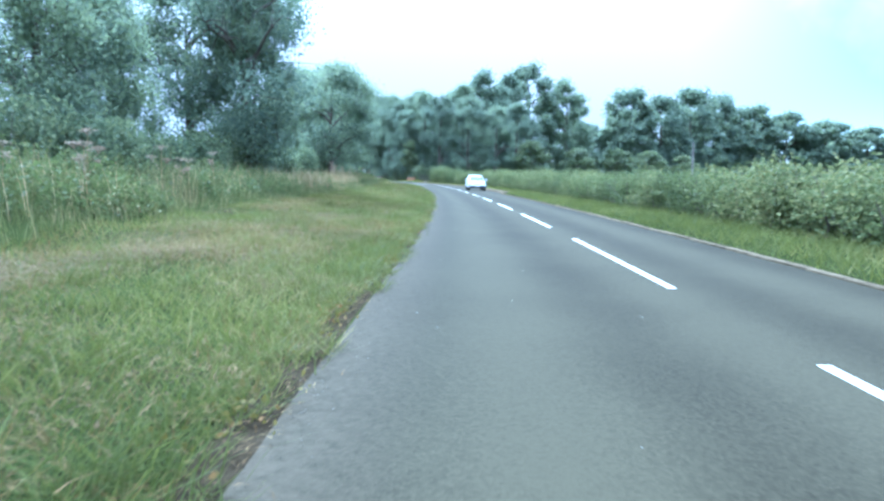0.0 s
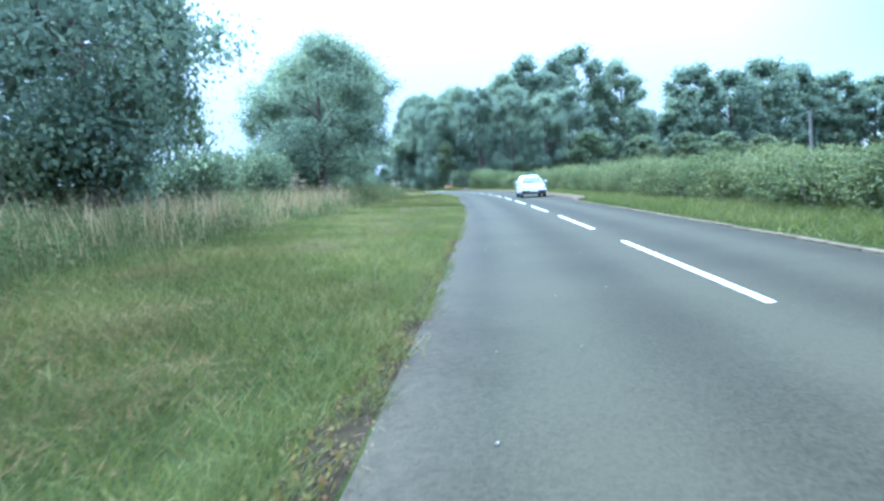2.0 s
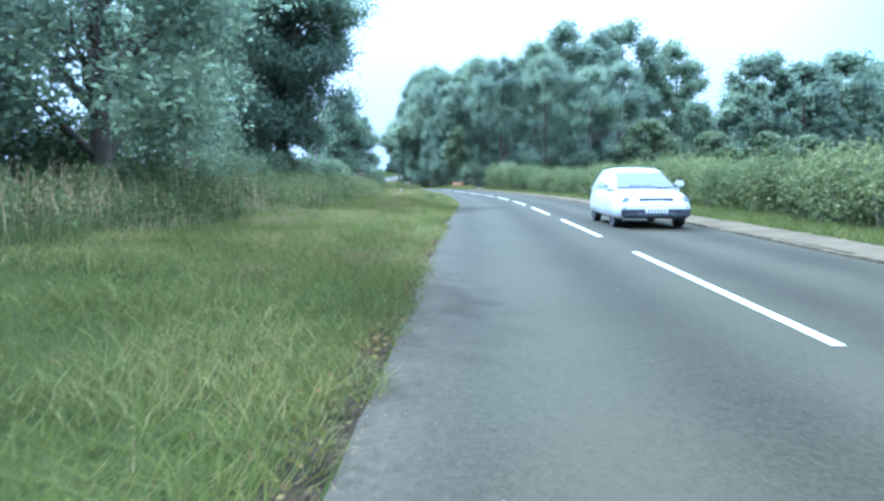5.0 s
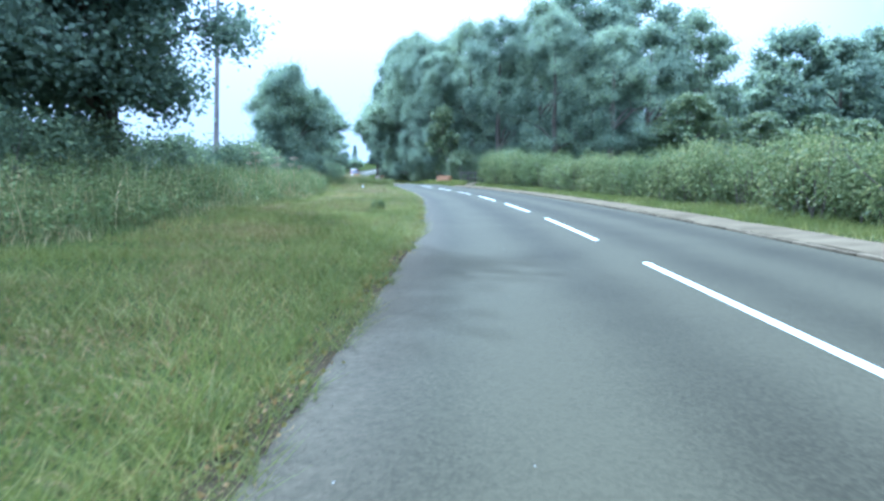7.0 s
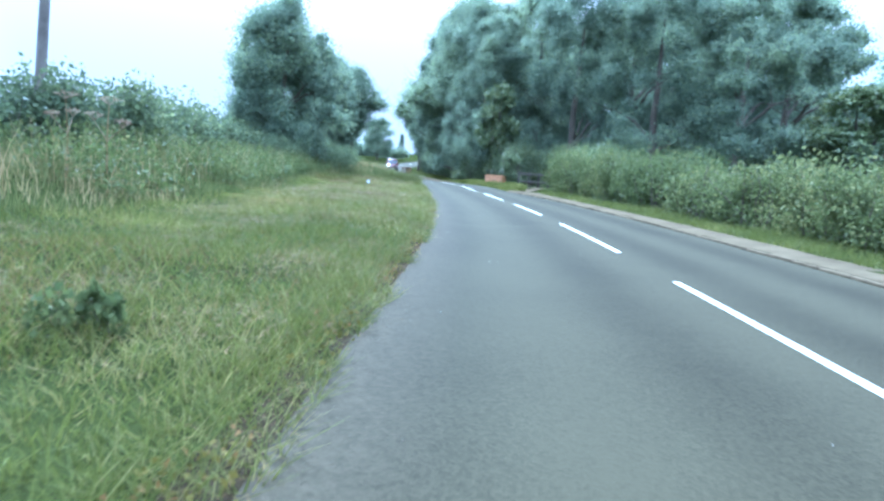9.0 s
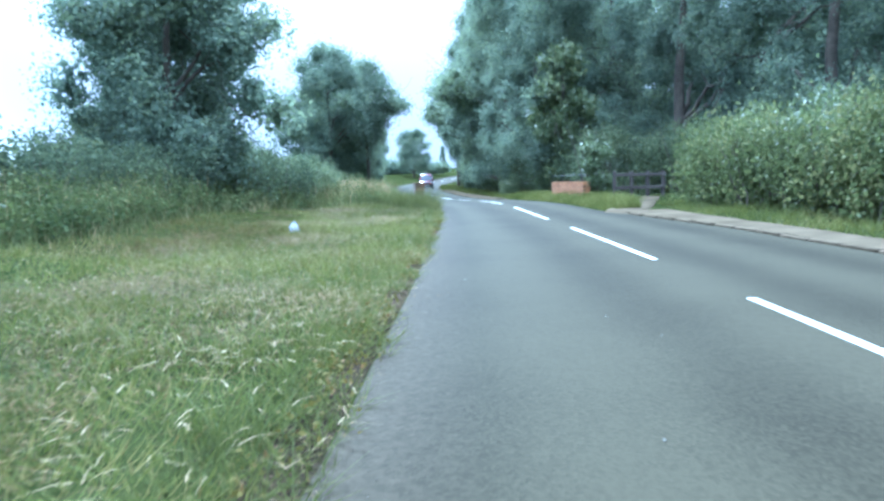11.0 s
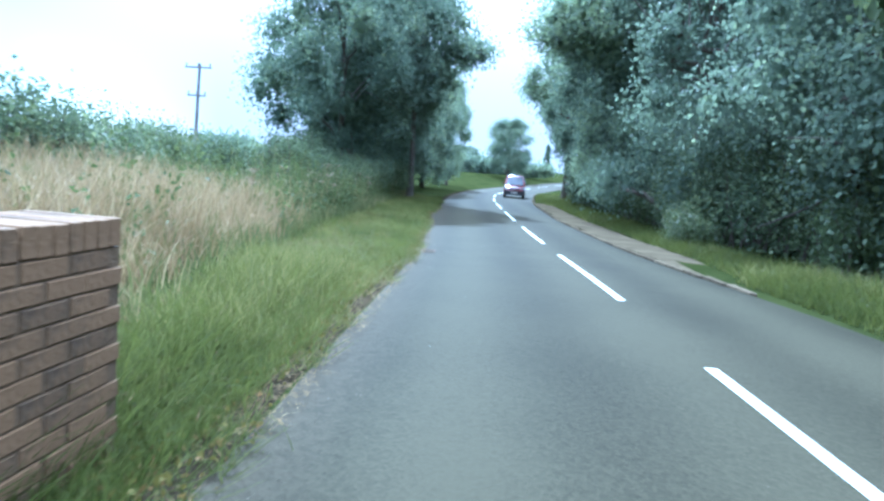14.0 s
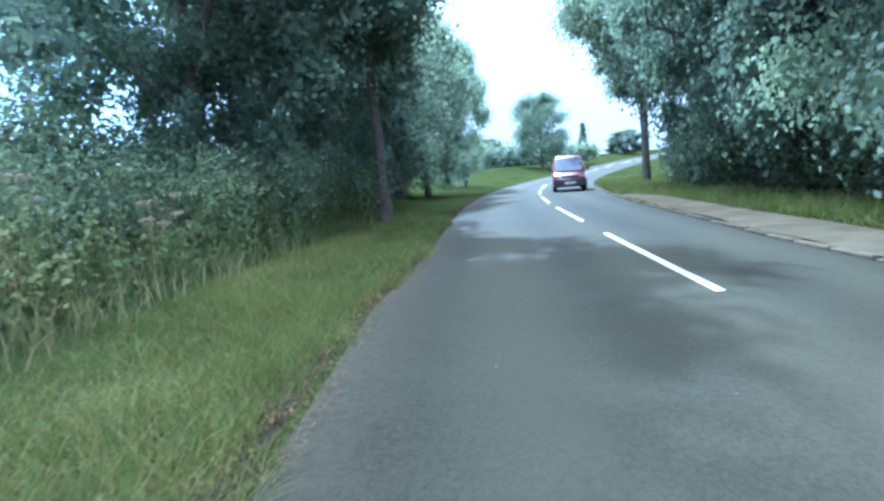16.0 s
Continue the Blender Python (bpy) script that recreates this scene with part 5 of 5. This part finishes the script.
def wheel(car, x, y, r):
    bm = bmesh.new()
    prof = [(-0.09, r * 0.62), (-0.10, r * 0.9), (-0.08, r), (0.08, r), (0.10, r * 0.9), (0.09, r * 0.62)]
    n = 24
    rings = [[bm.verts.new((px, math.cos(2 * math.pi * k / n) * pr, math.sin(2 * math.pi * k / n) * pr)) for k in range(n)] for px, pr in prof]
    for a, b in zip(rings, rings[1:]):
        for k in range(n):
            bm.faces.new((a[k], a[(k + 1) % n], b[(k + 1) % n], b[k]))
    w = new("wheel")
    w.parent = car
    w.matrix_basis = pose(x, y, r)
    part("tyre", bm, RUBBER, w)
    bm = bmesh.new()
    bmesh.ops.create_cone(bm, cap_ends=True, segments=20, radius1=r * 0.63, radius2=r * 0.55, depth=0.12, matrix=pose(0, 0, 0, 0, 90, 0))
    part("rim", bm, ALLOY, w)


def panel(points, thick=0.015):
    """A thin plate from a loop of corners."""
    bm = bmesh.new()
    f = bm.faces.new([bm.verts.new(p) for p in points])
    r = bmesh.ops.extrude_face_region(bm, geom=[f])
    nrm = f.normal if f.normal.length else Vector((0, -1, 0))
    f.normal_update()
    for v in r["geom"]:
        if isinstance(v, bmesh.types.BMVert):
            v.co += f.normal * thick
    bmesh.ops.recalc_face_normals(bm, faces=bm.faces[:])
    return bm


def vehicle(name, m, label, category, body, width, length, bonnet, screen, roof, tall, wheel_r, tailgate):
    """A car or van that faces -y: lower body, glasshouse, windows, lamps, grille, bumper, mirrors and wheels."""
    car = root(name, m, label, category)
    w = width / 2
    f = -length / 2
    part("body", loft([(f, 0.32, 0.66, w * 0.84, w * 0.74), (f + 0.14, 0.24, 0.80, w * 0.95, w * 0.86), (f + 0.5, 0.22, bonnet - 0.08, w, w * 0.93), (f + screen, 0.22, bonnet + 0.02, w, w * 0.96),
                       (0.2, 0.22, bonnet + 0.06, w, w * 0.97), (-f - 0.5, 0.24, bonnet + 0.06, w, w * 0.96), (-f - 0.08, 0.34, bonnet, w * 0.95, w * 0.9)], 0.02), body, car)
    part("cabin", loft([(f + screen - 0.05, bonnet - 0.1, bonnet + 0.04, w * 0.93, w * 0.9), (f + roof, bonnet - 0.1, tall - 0.06, w * 0.94, w * 0.74), (f + roof + 0.5, bonnet - 0.1, tall, w * 0.95, w * 0.78),
                        (-f - tailgate - 0.3, bonnet - 0.1, tall - 0.02, w * 0.95, w * 0.78), (-f - 0.16, bonnet - 0.1, bonnet + 0.15 + (tall - bonnet - 0.15) * (0.85 if tailgate < 0.3 else 0.1), w * 0.93, w * 0.74)], 0.03), body, car)
    y0, z0, y1, z1 = f + screen + 0.02, bonnet + 0.06, f + roof - 0.04, tall - 0.10
    part("windscreen", panel([(-w * 0.80, y0 - 0.12, z0), (w * 0.80, y0 - 0.12, z0), (w * 0.66, y1 - 0.10, z1), (-w * 0.66, y1 - 0.10, z1)]), GLASS, car, "dark reflecting windscreen")
    for s in (-1, 1):
        part("side_window", panel([(s * w * 0.955, f + roof - 0.15, bonnet + 0.08), (s * w * 0.955, 0.15, bonnet + 0.08), (s * w * 0.83, 0.12, tall - 0.16), (s * w * 0.83, f + roof + 0.25, tall - 0.16)][::s]), GLASS, car)
        part("headlight", box(0.34, 0.10, 0.17, 0.04, (s * w * 0.68, f + 0.10, bonnet - 0.24), 2), LAMP, car, "clear headlight")
        part("fog_light", box(0.14, 0.05, 0.09, 0.02, (s * w * 0.66, f + 0.02, 0.42), 2), LAMP, car)
        mirror = part("mirror", box(0.20, 0.10, 0.15, 0.03, (s * (w + 0.10), f + screen + 0.35, bonnet + 0.14), 2), body if name == "car" else PLASTIC, car)
        part("mirror_arm", box(0.10, 0.05, 0.05, 0.01, (s * (w - 0.01), f + screen + 0.36, bonnet + 0.10)), PLASTIC, mirror)
        for y in (f + 0.82, -f - 0.75):
            wheel(car, s * (w - 0.12), y, wheel_r)
    part("grille", box(width * 0.46, 0.08, 0.18, 0.02, (0, f + 0.05, bonnet - 0.27)), PLASTIC, car, "black grille")
    # the van's extra bumper depth stands in for shade over its front
    deep = 0.40 if name == "van" else 0.26
    part("bumper", box(width * 0.90, 0.18, deep, 0.05, (0, f + 0.05, 0.26 + deep / 2), 2), PLASTIC, car, "dark grey bumper, made deeper on the van as front shade")
    part("air_intake", box(width * 0.5, 0.05, 0.10, 0.02, (0, f - 0.035, 0.33), 1), PLASTIC, car)
    part("number_plate", box(0.52, 0.02, 0.11, 0.004, (0, f - 0.035, 0.44)), PLATE, car, "pale number plate")
    for k in range(6):
        part("plate_bar", box(0.04, 0.006, 0.07, 0.0, (-0.19 + k * 0.076, f - 0.048, 0.44)), PLASTIC, car)
    part("wiper", box(0.6, 0.02, 0.02, 0.004, (-0.1, y0 - 0.06, z0 + 0.03)), PLASTIC, car)
    return car


RED = paint("red_paint", (0.17, 0.016, 0.014))
WHITE = paint("white_paint", (0.62, 0.63, 0.64))


def on_lane(y, d):
    slope = math.degrees(math.atan(float(_spline(y + 1, 2) - _spline(y - 1, 2)) / 2))
    return Matrix.Translation(lane(y, d, 0.0)) @ pose(0, 0, 0, 0, 0, heading(y)) @ pose(0, 0, 0, slope, 0, 0)


vehicle("van", on_lane(189.0, 1.6), "dark red small van coming down the bend in the oncoming lane", "van", RED, 1.80, 4.25, 1.02, 0.95, 1.55, 1.84, 0.31, 0.1)
vehicle("car", on_lane(67.2, 1.7), "white hatchback car in the oncoming lane", "car", WHITE, 1.78, 4.1, 0.92, 1.15, 1.95, 1.47, 0.31, 0.55)


# ---- litter on the verge ----
def litter_bag(x, y):
    rng = random.Random(3)
    bm = bmesh.new()
    bmesh.ops.create_icosphere(bm, subdivisions=3, radius=1.0)
    for v in bm.verts:
        c = noise.noise(v.co * 2.3) * 0.35 + noise.noise(v.co * 6.0) * 0.16
        v.co = v.co * (1 + c)
        v.co.x *= 0.17
        v.co.y *= 0.12
        v.co.z = max(v.co.z, -0.4) * 0.13 * (1.6 if v.co.z > 0.5 else 1.0)
    z = float(ground_z(np.float64(x), np.float64(y)))
    bag = root("litter_bag", pose(x, y, z + 0.06, 0, 0, 30) @ Matrix.Diagonal((0.62, 0.62, 0.75, 1)), "crumpled white plastic bag lying on the verge grass", "litter")
    part("bag", bm, BAG, bag)
    bm = bmesh.new()
    bmesh.ops.create_cone(bm, cap_ends=False, segments=9, radius1=0.025, radius2=0.06, depth=0.11, matrix=pose(0.02, 0, 0.19, 15, 10, 0))
    for v in bm.verts:
        v.co += Vector((rng.uniform(-0.015, 0.015), rng.uniform(-0.015, 0.015), rng.uniform(-0.02, 0.02)))
    part("knotted_neck", bm, BAG, bag)


BAG = surface("thin_plastic", (0.30, 0.32, 0.34), (0.48, 0.50, 0.52), 6, 0.35, 0.5, 30, 0.3)
litter_bag(-9.89, 120.37)
